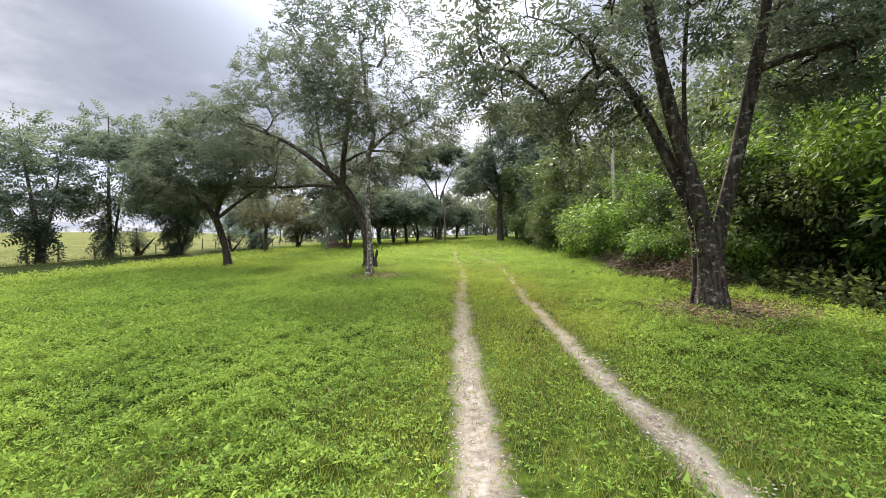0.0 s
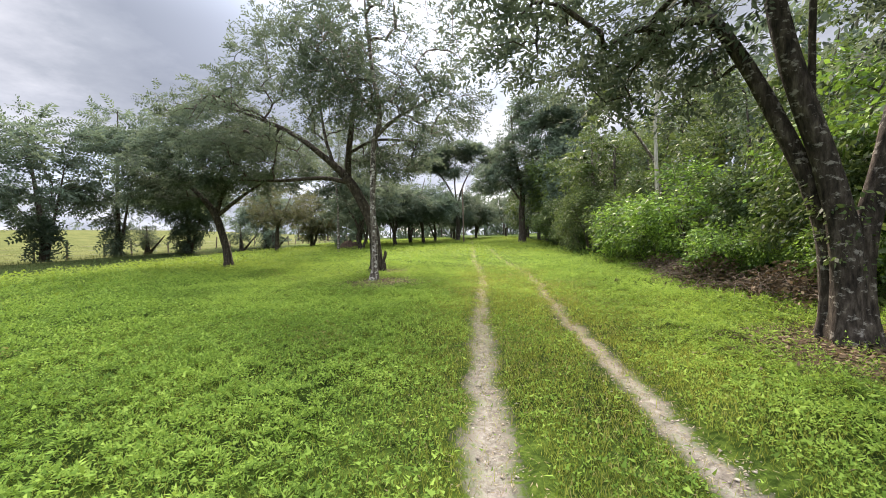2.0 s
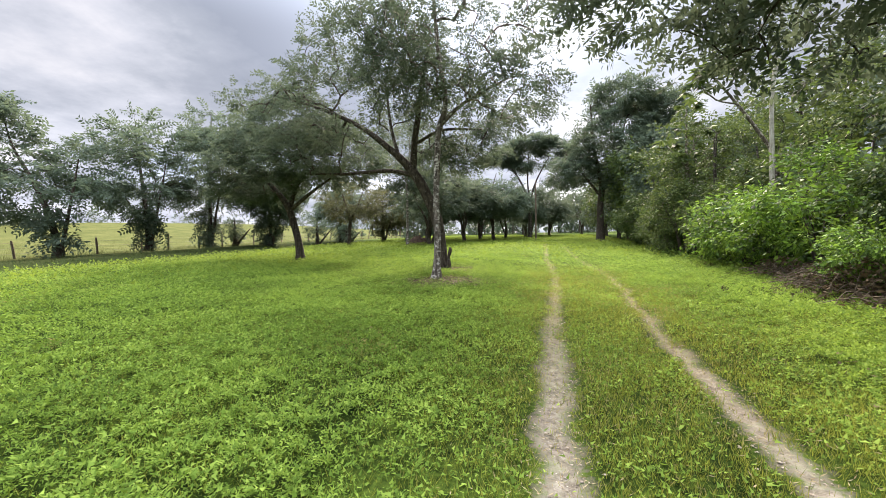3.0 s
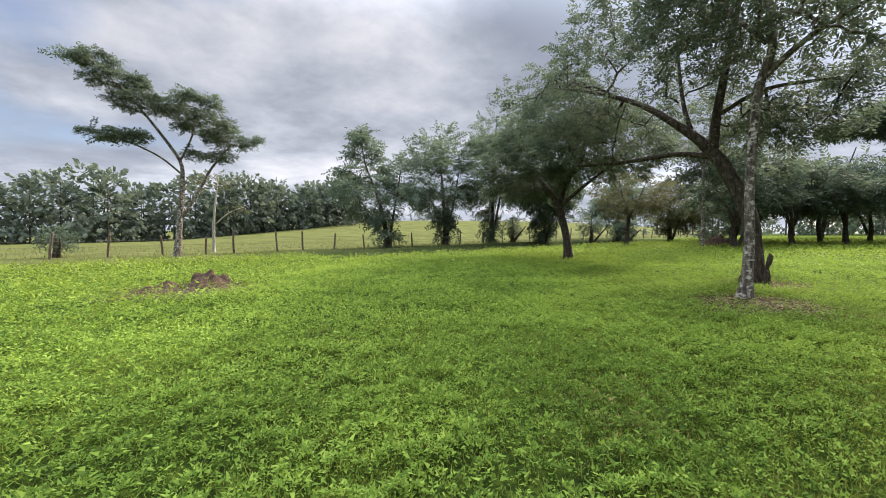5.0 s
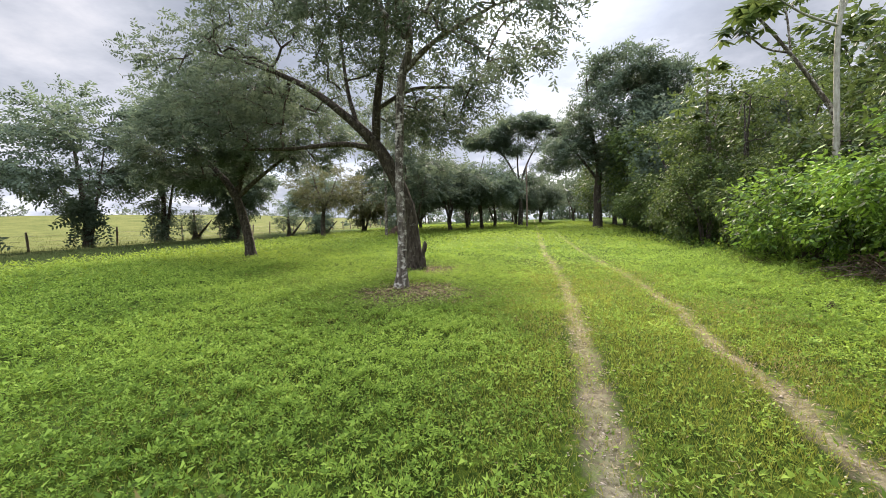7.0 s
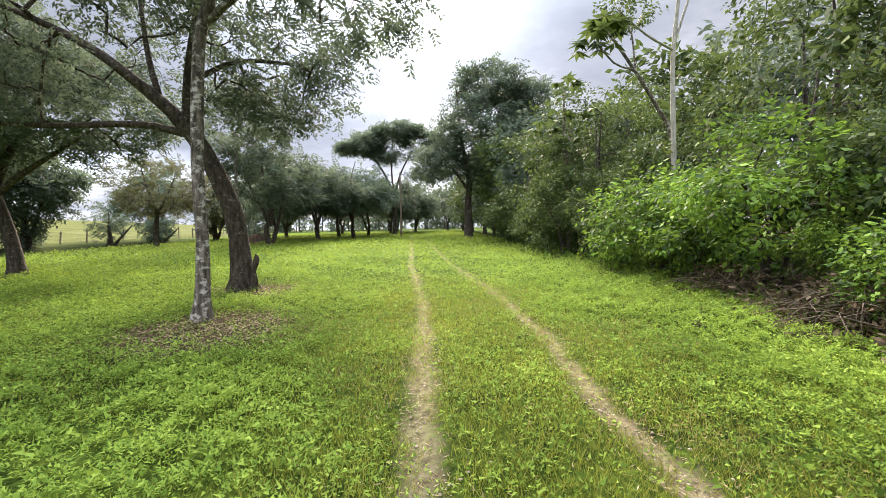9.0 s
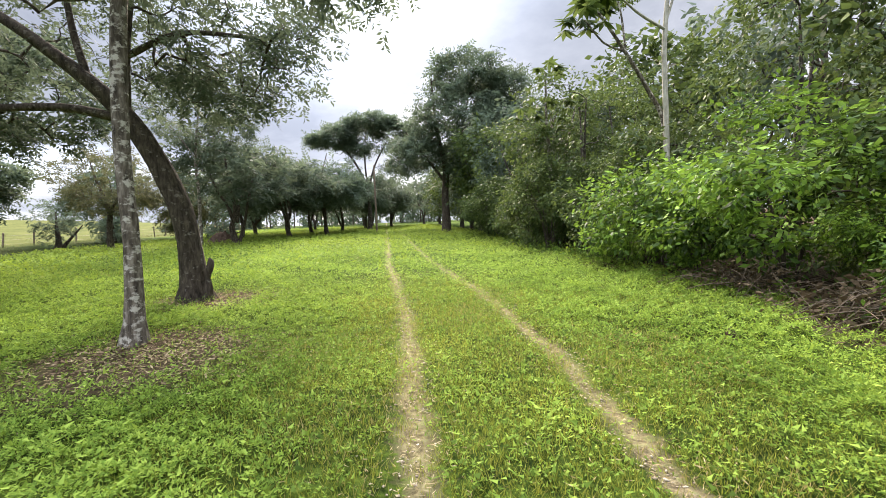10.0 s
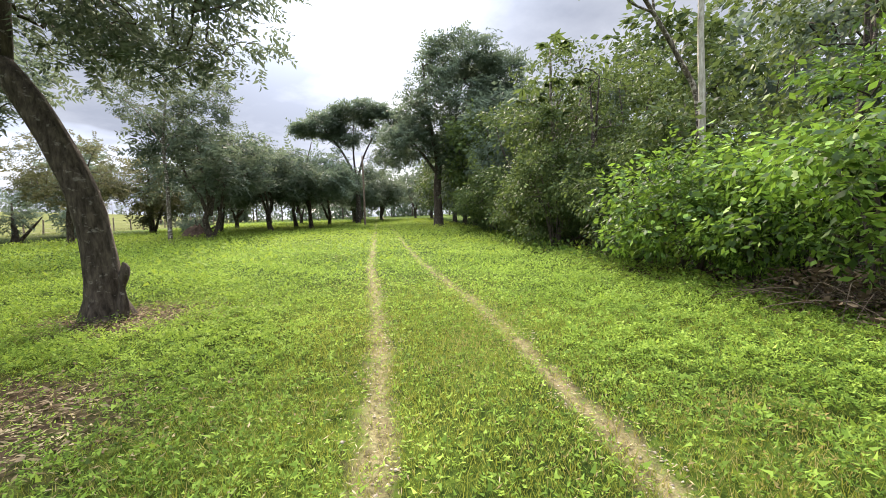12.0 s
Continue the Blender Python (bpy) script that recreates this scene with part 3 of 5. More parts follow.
tree("lawn_tree", -12.0, 22.2, [
    [(0, 0, 0, 0.24), (-0.1, 0, 0.9, 0.19), (-0.35, 0, 1.9, 0.18), (-0.7, 0, 2.8, 0.17), (-1.6, 0.1, 3.8, 0.11), (-3.2, 0.2, 5.2, 0.05)],
    [(-0.6, 0, 2.6, 0.13), (-0.3, 0.1, 3.6, 0.12), (0.4, 0.2, 5.0, 0.08), (0.9, 0.3, 6.6, 0.04)],
    [(-0.5, 0, 2.6, 0.1), (0.7, -0.1, 3.4, 0.08), (2.4, -0.2, 4.4, 0.04)],
], [(-1.6, 0, 5.2, 3.7, 3.4, 1.9, 3), (1.6, 0, 5.3, 3.2, 3.2, 1.6, 2.2), (0, 0, 6.9, 2.8, 2.6, 1.3, 1.5), (-3.0, 0, 3.9, 2.2, 2.4, 0.8, 1)],
    "wide flat-crowned tree with a bent dark trunk on the lawn", count=380, per=6, templates=FROND, leaf_mat=M_LEAF, bark=M_BARK_DARK, flat_leaf=0.28, outward=0.8, seed=14, start=0.5)

tree("lawn_tree", -17.2, 38.4, [
    [(0, 0, 0, 0.2), (0.05, 0, 1.6, 0.16), (0.1, 0, 2.6, 0.13), (-0.5, 0, 4.4, 0.07), (-0.8, 0, 5.6, 0.03)],
    [(0.1, 0, 2.4, 0.1), (0.8, 0, 3.6, 0.07), (1.4, 0, 5.0, 0.03)],
], [(0, 0, 4.6, 3.4, 3.2, 1.8, 2), (0.2, 0, 3.2, 2.6, 2.4, 0.8, 1)],
    "small spreading tree with thin brownish-green foliage", count=190, per=3, templates=FROND, leaf_mat=M_LEAF_BROWN, bark=M_BARK_DARK, seed=15)


def bushy(x, y, h, wdt, seed, label, lean=0.0, mat=None, name="hedgerow_tree", group="trees along the fence", templates=None, low=0.9, spire=0.0, count=270, per=3):
    rb = np.random.default_rng(seed + 900)
    blobs = [(lean * 0.5, 0, h * 0.5, wdt * 0.8, wdt * 0.8, h * 0.28, 2), (lean, 0, h * 0.8, wdt * 0.5, wdt * 0.5, h * 0.18, 1.0), (0, 0, low * 2.0, 0.7, 0.7, low * 2.0, 0.7)]
    for k in range(7):
        a = rb.uniform(0, 2 * math.pi)
        blobs.append((lean * 0.6 + wdt * 0.75 * math.cos(a), wdt * 0.75 * math.sin(a), h * rb.uniform(0.36, 0.8), wdt * 0.45, wdt * 0.4, h * rb.uniform(0.07, 0.13), 0.6))
    if spire:
        blobs = [(lean * 0.45, 0, h * 0.47, wdt, wdt, h * 0.1, 2.2), (lean * 0.66, 0, h * 0.62, wdt * 0.72, wdt * 0.72, h * 0.07, 1.2), (lean * 0.82, 0, h * 0.76, wdt * 0.45, wdt * 0.45, h * 0.05, 0.7),
                 (lean * 0.92, 0, h * 0.88, wdt * 0.28, wdt * 0.28, h * 0.05, 0.4), (lean, 0, h * 0.98, wdt * 0.14, wdt * 0.14, h * 0.04, 0.2), (0, 0, h * 0.19, 1.0, 1.0, h * 0.19, 0.8), (1.6, 0, h * 0.42, 1.8, 1.8, h * 0.06, 0.5), (lean * 0.75, 0, h * 0.3, 1.6, 1.6, h * 0.05, 0.5)]
    return tree(name, x, y, [
        [(0, 0, 0, 0.22), (0.05 + lean * 0.1, 0, h * 0.2, 0.17), (lean * 0.4, 0, h * 0.45, 0.12), (lean * 0.8, 0, h * 0.7, 0.07), (lean, 0, h * 0.93, 0.03)],
        [(0.15, 0.05, 0, 0.13), (0.5, 0.1, h * 0.18, 0.1), (1.0, 0.2, h * 0.4, 0.07), (1.5, 0.2, h * 0.6, 0.03)],
    ], blobs, label, "tree", group, count=count, per=per, templates=templates or FROND_BIG, leaf_mat=mat or M_LEAF_ROUND, bark=M_BARK_DARK, seed=seed, start=0.2, flat_leaf=0.25, outward=0.9)


bushy(-28.5, 22.2, 9.8, 3.4, 21, "spire-topped tree with a vine-covered trunk by the fence", lean=-4.4, spire=1.0, count=165)
bushy(-28.4, 28.1, 10.4, 4.8, 22, "multi-stemmed feathery tree with ivy-clad trunk", lean=-1.0, count=210)
bushy(-27.7, 33.2, 12.3, 5.2, 23, "tall dense dark tree beside the fence", lean=0.4)
bushy(-24.5, 37.0, 7.4, 2.6, 24, "bushy dark green tree on the low bank", mat=M_LEAF_ROUND)
bushy(-23.0, 48.0, 7.5, 3.0, 25, "shrubby tree at the pasture's edge", count=150)
bushy(-18.5, 50.0, 6.5, 2.8, 26, "shrubby tree with olive foliage near the fence", mat=M_LEAF_BROWN, count=140)

tree("savanna_tree", -29.4, 8.2, [
    [(0, 0, 0, 0.22), (0.0, 0.1, 1.6, 0.17), (-0.15, 0.2, 3.0, 0.15), (-0.25, 0.3, 4.6, 0.12), (-0.5, 0.2, 5.8, 0.1), (-0.8, -0.8, 7.4, 0.08), (-1.0, -2.2, 9.2, 0.05), (-1.2, -4.1, 11.1, 0.025)],
    [(-0.05, 0.15, 2.2, 0.1), (0.2, 1.0, 3.8, 0.09), (0.4, 1.7, 5.4, 0.07), (0.4, 2.8, 7.0, 0.04)],
    [(-0.4, 0.3, 5.0, 0.06), (-0.4, -1.0, 6.0, 0.05), (-0.4, -3.2, 6.9, 0.025)],
    [(-0.5, 0.2, 5.8, 0.07), (-0.3, 0.8, 7.4, 0.05), (-0.2, 0.9, 9.0, 0.03)],
], [(-0.8, -1.6, 9.0, 1.6, 1.9, 0.45, 1.5), (-0.9, -2.8, 10.0, 1.3, 1.6, 0.4, 1.2), (-1.1, -4.0, 11.0, 1.0, 1.4, 0.3, 0.9), (-0.2, 0.8, 9.3, 2.0, 1.9, 0.4, 1.4), (-0.2, 1.6, 8.2, 2.0, 1.9, 0.35, 1.2), (0.2, 3.0, 7.4, 1.3, 1.9, 0.3, 1.2), (-0.4, -2.7, 6.9, 1.2, 1.8, 0.22, 1.0), (0.1, 1.8, 6.3, 1.2, 1.5, 0.22, 0.6)],
    "tall thin savanna tree with layered flat foliage tiers", group="trees along the fence", count=330, per=4, flat_leaf=0.2, reach=0.16, templates=FROND, leaf_mat=M_LEAF, bark=M_BARK_PALE, seed=31, start=0.55, lift=0.02)

tree("bare_tree", -35.8, 11.4, [
    [(0, 0, 0, 0.12), (0, 0, 2.5, 0.09), (0.1, 0.1, 4.0, 0.06), (0.1, 0.3, 5.8, 0.02)],
    [(0, 0, 2.0, 0.05), (0.3, 1.0, 3.0, 0.04), (0.4, 2.0, 3.5, 0.02)],
], [(0, 0.2, 5.4, 1.2, 1.5, 0.9, 2), (0.2, 1.4, 3.4, 0.8, 1.0, 0.4, 0.6)],
    "thin almost bare tree with a few leaves", group="trees along the fence", count=40, per=1, templates=FROND, leaf_mat=M_LEAF_BROWN, bark=M_BARK_WHITE, seed=32)


def orchard(x, y, h, wdt, seed, label, mat=None, dense=3, count=160):
    r = np.random.default_rng(seed + 500)
    stems = [[(0, 0, 0, 0.21), (r.normal(0, 0.12), 0, 1.2, 0.16), (r.normal(0, 0.25), 0.1, 2.2, 0.13), (r.normal(0, 0.5), 0, h * 0.55, 0.08), (r.normal(0, 0.5), 0, h * 0.85, 0.03)]]
    for k in range(int(r.integers(1, 4))):
        a, low = r.uniform(0, 2 * math.pi), r.choice([0.0, 0.8, 1.5])
        ca, sa = math.cos(a), math.sin(a)
        stems.append([(0.1 * ca, 0.1 * sa, low, 0.12), (0.5 * ca, 0.5 * sa, low + 1.2, 0.1), (1.1 * ca, 1.1 * sa, h * 0.45, 0.07), (1.7 * ca, 1.7 * sa, h * 0.7, 0.03)])
    blobs = [(0, 0, h * 0.55, wdt * 1.0, wdt * 1.0, h * 0.26, 2.4), (0, 0, h * 0.4, wdt * 0.7, wdt * 0.7, h * 0.1, 0.6)]
    for k in range(5):
        a = r.uniform(0, 2 * math.pi)
        blobs.append((wdt * 0.6 * math.cos(a), wdt * 0.6 * math.sin(a), h * r.uniform(0.42, 0.85), wdt * r.uniform(0.35, 0.6), wdt * r.uniform(0.35, 0.6), h * r.uniform(0.1, 0.18), 0.8))
    return tree("orchard_tree", x, y, stems, blobs, label, "tree", "trees beside the track", count=count, per=dense, templates=FROND_BIG, leaf_mat=mat or M_LEAF_ROUND, bark=M_BARK_DARK, seed=seed, start=0.35, twigs=False)


orchard(-9.4, 38.0, 8.2, 3.6, 41, "forked round-crowned tree beside the track", M_LEAF)
orchard(-7.6, 45.0, 8.0, 3.6, 42, "dark round-crowned tree beside the track", M_LEAF)
orchard(-5.0, 47.6, 8.6, 3.9, 43, "dense green round-crowned tree beside the track")
orchard(-4.5, 56.0, 8.0, 3.6, 44, "green round-crowned tree further up the track")
orchard(-2.4, 64.0, 7.6, 3.4, 45, "round-crowned tree near the end of the track")
orchard(1.0, 70.0, 7.4, 3.6, 46, "round-crowned tree near the end of the track", M_LEAF)
orchard(-7.2, 53.0, 8.0, 3.8, 54, "dark round-crowned tree in the row beside the track", M_LEAF)
orchard(-12.2, 47.5, 7.6, 3.6, 55, "round-crowned tree behind the row beside the track")
orchard(-1.8, 77.0, 8.0, 4.0, 56, "round-crowned tree near the end of the track")
orchard(-13.5, 56.0, 7.5, 3.8, 47, "dark tree behind the row beside the track", M_LEAF)
orchard(-9.0, 66.0, 8.0, 4.2, 48, "dark tree behind the row beside the track", M_LEAF)
orchard(7.0, 84.0, 9.0, 5.0, 49, "hazy tree closing the end of the track", M_LEAF)
orchard(-4.0, 92.0, 9.0, 5.5, 50, "hazy tree closing the end of the track", M_LEAF)

tree("feathery_tree", -10.9, 36.3, [
    [(0, 0, 0, 0.12), (0.05, 0, 3.0, 0.1), (0.0, 0, 5.6, 0.08), (0.3, 0, 8.2, 0.05), (0.2, 0, 10.4, 0.02)],
    [(0.0, 0, 5.0, 0.05), (1.2, 0, 6.8, 0.04), (2.6, 0, 8.0, 0.02)],
    [(0.0, 0, 5.4, 0.05), (-1.2, 0, 7.2, 0.04), (-2.4, 0, 8.4, 0.02)],
], [(0.2, 0, 8.4, 3.6, 3.0, 2.0, 2), (1.8, 0, 7.0, 2.0, 2.0, 0.8, 0.8)], "thin-trunked feathery tree with a light open crown", count=120, per=4, templates=FROND, leaf_mat=M_LEAF, bark=M_BARK_PALE, seed=53, start=0.5)

tree("umbrella_tree", -1.6, 58.0, [
    [(0, 0, 0, 0.3), (0.1, 0, 2.5, 0.24), (0.0, 0, 4.6, 0.2), (-1.2, 0, 7.6, 0.12), (-3.2, 0, 10.4, 0.05)],
    [(0.0, 0, 4.4, 0.14), (0.9, 0, 7.4, 0.1), (2.6, 0, 10.6, 0.04)],
    [(0.0, 0, 4.8, 0.12), (-0.2, 0.3, 8.0, 0.09), (0.0, 0.5, 11.4, 0.04)],
], [(-3.6, 0, 10.3, 3.0, 3.2, 0.6, 1.8), (-1.6, 0, 11.3, 3.4, 3.0, 0.7, 1.8), (0.9, 0, 12.2, 3.2, 3.2, 0.7, 2.0), (3.6, 0, 11.2, 3.0, 3.0, 0.7, 1.8), (4.4, 0, 9.4, 2.4, 2.6, 0.8, 1.2), (-0.4, 0, 9.5, 2.8, 2.6, 0.5, 0.9), (4.0, 0, 7.4, 2.0, 2.4, 0.9, 0.7)],
    "tall umbrella-shaped tree with a flat layered crown", count=300, per=5, templates=FROND_BIG, leaf_mat=M_LEAF_ROUND, bark=M_BARK, flat_leaf=0.22, outward=0.6, seed=51, start=0.6)

tree("tall_tree", 5.2, 43.3, [
    [(0, 0, 0, 0.38), (0, 0, 3.0, 0.29), (0.1, 0, 5.4, 0.24), (-0.5, 0, 8.5, 0.15), (-0.8, 0, 12.5, 0.05)],
    [(0.1, 0, 4.6, 0.16), (1.4, 0, 7.6, 0.11), (2.2, 0, 11.0, 0.04)],
    [(0.0, 0, 4.2, 0.13), (-1.6, 0, 6.4, 0.09), (-3.0, 0, 8.2, 0.04)],
], [(1.6, 0, 9.4, 4.2, 4.0, 3.2, 3), (2.2, 0, 12.9, 3.2, 3.0, 1.5, 1.8), (-2.0, 0, 6.6, 2.4, 2.4, 1.6, 1.2), (4.6, 0, 8.4, 3.0, 2.6, 2.8, 2.0), (5.0, 0, 11.8, 2.6, 2.4, 1.4, 1.2), (2.6, 0, 5.2, 3.0, 2.4, 1.6, 1.2)],
    "tall dark tree at the thicket's edge by the track", count=400, per=5, templates=FROND_BIG, leaf_mat=M_LEAF_ROUND, bark=M_BARK_DARK, seed=52, start=0.5)

# ---- thicket along the east side ----


def shrub(seed, h, wdt, templates, mat, count=180, per=3, label="leafy bright green shrub of the thicket"):
    """A lumpy many-stemmed shrub with stray shoots."""
    r = np.random.default_rng(seed)
    stems, blobs = [], []
    for i in range(6):
        a = i * 1.05 + r.uniform(-0.4, 0.4)
        ca, sa = math.cos(a), math.sin(a)
        reach = wdt * r.uniform(0.3, 0.75)
        top = h * r.uniform(0.5, 0.95)
        stems.append([(0.1 * ca, 0.1 * sa, 0, 0.03), (reach * 0.4 * ca, reach * 0.4 * sa, top * 0.5, 0.022), (reach * ca, reach * sa, top * 0.9, 0.01)])
    for i in range(17):
        a, up_ = i * 2.4 + r.uniform(-0.3, 0.3), r.uniform(-0.65, 1.0)
        out = math.sqrt(max(0.0, 1 - up_ * up_)) * wdt * r.uniform(0.75, 1.1)
        size_ = wdt * r.uniform(0.24, 0.42)
        blobs.append((out * math.cos(a), out * math.sin(a), h * (0.5 + 0.42 * up_), size_, size_, size_ * 0.62, size_ ** 2))
    blobs.append((0, 0, h * 0.45, wdt * 0.7, wdt * 0.7, h * 0.35, 0.5 * wdt ** 2))
    return tree("shrub", 0, 0, stems, blobs, label, "shrub", "thicket shrubs", count=count, per=per, templates=templates, leaf_mat=mat, bark=M_BARK_DARK, seed=seed,
                sides=5, start=0.3, flare=0, tip=0.005, flat_leaf=0.9, reach=0.13, shell=0.8, twigs=False, outward=1.0)


def forest_tree(seed, h, wdt, mat, label, bark, templates, per):
    r = np.random.default_rng(seed + 300)
    blobs = [(0, 0, h * 0.6, wdt * 1.25, wdt * 1.25, h * 0.36, 0.7), (0, 0, h * 0.33, wdt * 0.9, wdt * 0.9, h * 0.2, 0.9)]
    for k in range(7):
        a = k * 0.9 + r.uniform(-0.3, 0.3)
        blobs.append((wdt * 0.65 * math.cos(a), wdt * 0.65 * math.sin(a), h * r.uniform(0.35, 0.88), wdt * r.uniform(0.35, 0.55), wdt * r.uniform(0.35, 0.55), h * r.uniform(0.07, 0.12), 0.6))
    return tree("forest_tree", 0, 0, [
        [(0, 0, 0, 0.15), (0.1, 0, h * 0.3, 0.12), (0.0, 0.1, h * 0.55, 0.07), (0.2, 0.1, h * 0.8, 0.02)],
        [(0.05, 0, h * 0.35, 0.07), (-0.8, 0.2, h * 0.6, 0.05), (-1.2, 0.2, h * 0.8, 0.02)],
    ], blobs, label, "tree", "thicket trees", count=104, per=per, templates=templates, leaf_mat=mat, bark=bark, seed=seed, start=0.25, flat_leaf=0.5, reach=0.26, shell=0.7, twigs=False, outward=1.0)


shrubs = [shrub(61, 3.3, 1.35, TUFT, M_SHRUB), shrub(62, 2.7, 1.2, TUFT, M_SHRUB), shrub(63, 3.9, 1.4, TUFT_BROAD, M_SHRUB, label="tall shrub with broad bright green leaves"),
          shrub(64, 3.0, 1.5, TUFT, M_FOREST, label="dull green shrub of the thicket"), shrub(65, 3.4, 1.5, TUFT_SMALL, M_FOREST, per=4, label="fine-leaved dark green shrub of the thicket")]
near_woods = [forest_tree(71, 8.4, 2.4, M_FOREST, "leafy forest tree crowding the thicket", M_BARK, TUFT_MID, 4),
              forest_tree(72, 7.4, 2.2, M_FOREST, "leafy forest tree crowding the thicket", M_BARK_PALE, TUFT_MID, 4)]
woods = [forest_tree(74, 8.4, 2.5, M_FOREST, "forest tree further along the thicket", M_BARK, TUFT_BIG, 2),
         forest_tree(73, 9.4, 2.7, M_LEAF_ROUND, "taller dark forest tree behind the thicket", M_BARK_DARK, TUFT_BIG, 2)]


def spread(kinds, places, seed):
    r = np.random.default_rng(seed)
    used = set()
    for k, (x, y, s) in enumerate(places):
        i = int(r.integers(0, len(kinds)))
        m = pose(x, y, gz(x, y) - 0.03, 0, 0, r.uniform(0, 360))
        if i not in used:
            used.add(i)
            kinds[i].matrix_basis = m
            kinds[i].scale = (s, s, s)
            continue
        c = copy_thing(kinds[i], m)
        c.scale = (s * r.uniform(0.85, 1.15), s * r.uniform(0.85, 1.15), s * r.uniform(0.9, 1.15))


rr = np.random.default_rng(5)
front, second, bright = [], [], []
for y in np.arange(2.0, 36.0, 1.5):
    edge = 8.0 if y < 9.5 else 6.6 if y < 12 else 6.7 if y < 20 else 7.0
    edge += 0.5 * math.sin(y * 0.9 + 0.5)
    front.append((edge + rr.uniform(-0.5, 0.6), y + rr.uniform(-0.5, 0.5), rr.uniform(0.42, 1.1)))
    if int(y * 2) % 2 == 0:
        second.append((edge + 1.9 + rr.uniform(-0.4, 0.4), y + rr.uniform(-0.5, 0.5), rr.uniform(0.9, 1.2)))
for y in np.arange(1.0, 12.0, 1.7):
    bright.append((9.2 + rr.uniform(-0.4, 0.4), y + rr.uniform(-0.4, 0.4), rr.uniform(0.95, 1.25)))
spread(shrubs[:3], [p for p in front if 9.0 < p[1] < 20.0] + bright, 6)
spread(shrubs[3:], second + [(7.9, 10.4, 0.9), (8.0, 12.3, 1.0), (7.8, 14.0, 0.9), (8.3, 8.9, 0.9)] + [(x, y, s * (0.75 if y <= 9.0 else 1.0)) for x, y, s in front if y <= 9.0 or y >= 20.0], 9)
close, back = [], []
for y in np.arange(-4.0, 62.0, 4.4):
    (close if y < 27 else back).append((10.7 + rr.uniform(-0.8, 0.8), y + rr.uniform(-1.2, 1.2), rr.uniform(0.65, 1.0)))
    if int(y) % 2 == 0 or y > 27:
        back.append((14.0 + rr.uniform(-1.0, 1.0), y + rr.uniform(-1.2, 1.2), rr.uniform(0.9, 1.25)))
for y in np.arange(0.0, 60.0, 8.0):
    back.append((18.5 + rr.uniform(-1.0, 1.0), y + rr.uniform(-1.2, 1.2), rr.uniform(1.1, 1.4)))
for y in np.arange(24.0, 76.0, 3.4):
    (close if y < 31 else back).append(((8.0 if y < 46 else 8.7) + rr.uniform(-0.5, 0.5), y, rr.uniform(0.85, 1.02)))
spread(near_woods, close, 8)
spread(woods, back, 7)


def slender(x, y, h, seed, lean=0.0, label="slender pale-barked tree rising out of the thicket"):
    tree("slender_tree", x, y, [
        [(0, 0, 0, 0.09), (lean * 0.2, 0, h * 0.3, 0.075), (lean * 0.3, 0.1, h * 0.6, 0.062), (lean * 0.8, 0.1, h * 0.85, 0.045), (lean, 0.1, h, 0.02)],
        [(lean * 0.35, 0.1, h * 0.64, 0.04), (-0.7, 0, h * 0.68, 0.03), (-1.5, -0.1, h * 0.74, 0.012)],
        [(lean * 0.4, 0.1, h * 0.66, 0.035), (0.6, 0.1, h * 0.78, 0.03), (1.2, 0.2, h * 0.93, 0.012)],
    ], [(lean, 0.1, h * 1.0, 1.4, 1.4, 0.9, 1.2), (0.9, 0.1, h * 0.9, 1.0, 1.0, 0.6, 0.7), (-1.3, 0, h * 0.74, 0.7, 0.7, 0.4, 0.5)],
        label, "tree", "slender pale trees", count=38, per=3, templates=TUFT, leaf_mat=M_FOREST, bark=M_BARK_WHITE if seed == 91 else M_BARK_PALE, seed=seed, start=0.6, flare=0.2)


slender(7.65, 19.4, 9.6, 91, 0.5)


def palmate(r, leaves=8, length=0.42):
    """A hand-shaped drooping leaf on a stalk along +x."""
    a = np.linspace(0, 2 * math.pi, leaves, endpoint=False) + r.normal(0, 0.1, leaves)
    base = np.tile([[0.5, 0.0, 0.0]], (leaves, 1))
    along = unit(np.stack([np.cos(a), np.sin(a), np.full(leaves, -0.55) + r.normal(0, 0.12, leaves)], 1))
    side = unit(np.cross(along, np.tile([[0, 0, 1.0]], (leaves, 1))))
    size = length * r.uniform(0.85, 1.1, leaves)
    return leaflet(base, along, side, size, size * 0.36, 0.2)


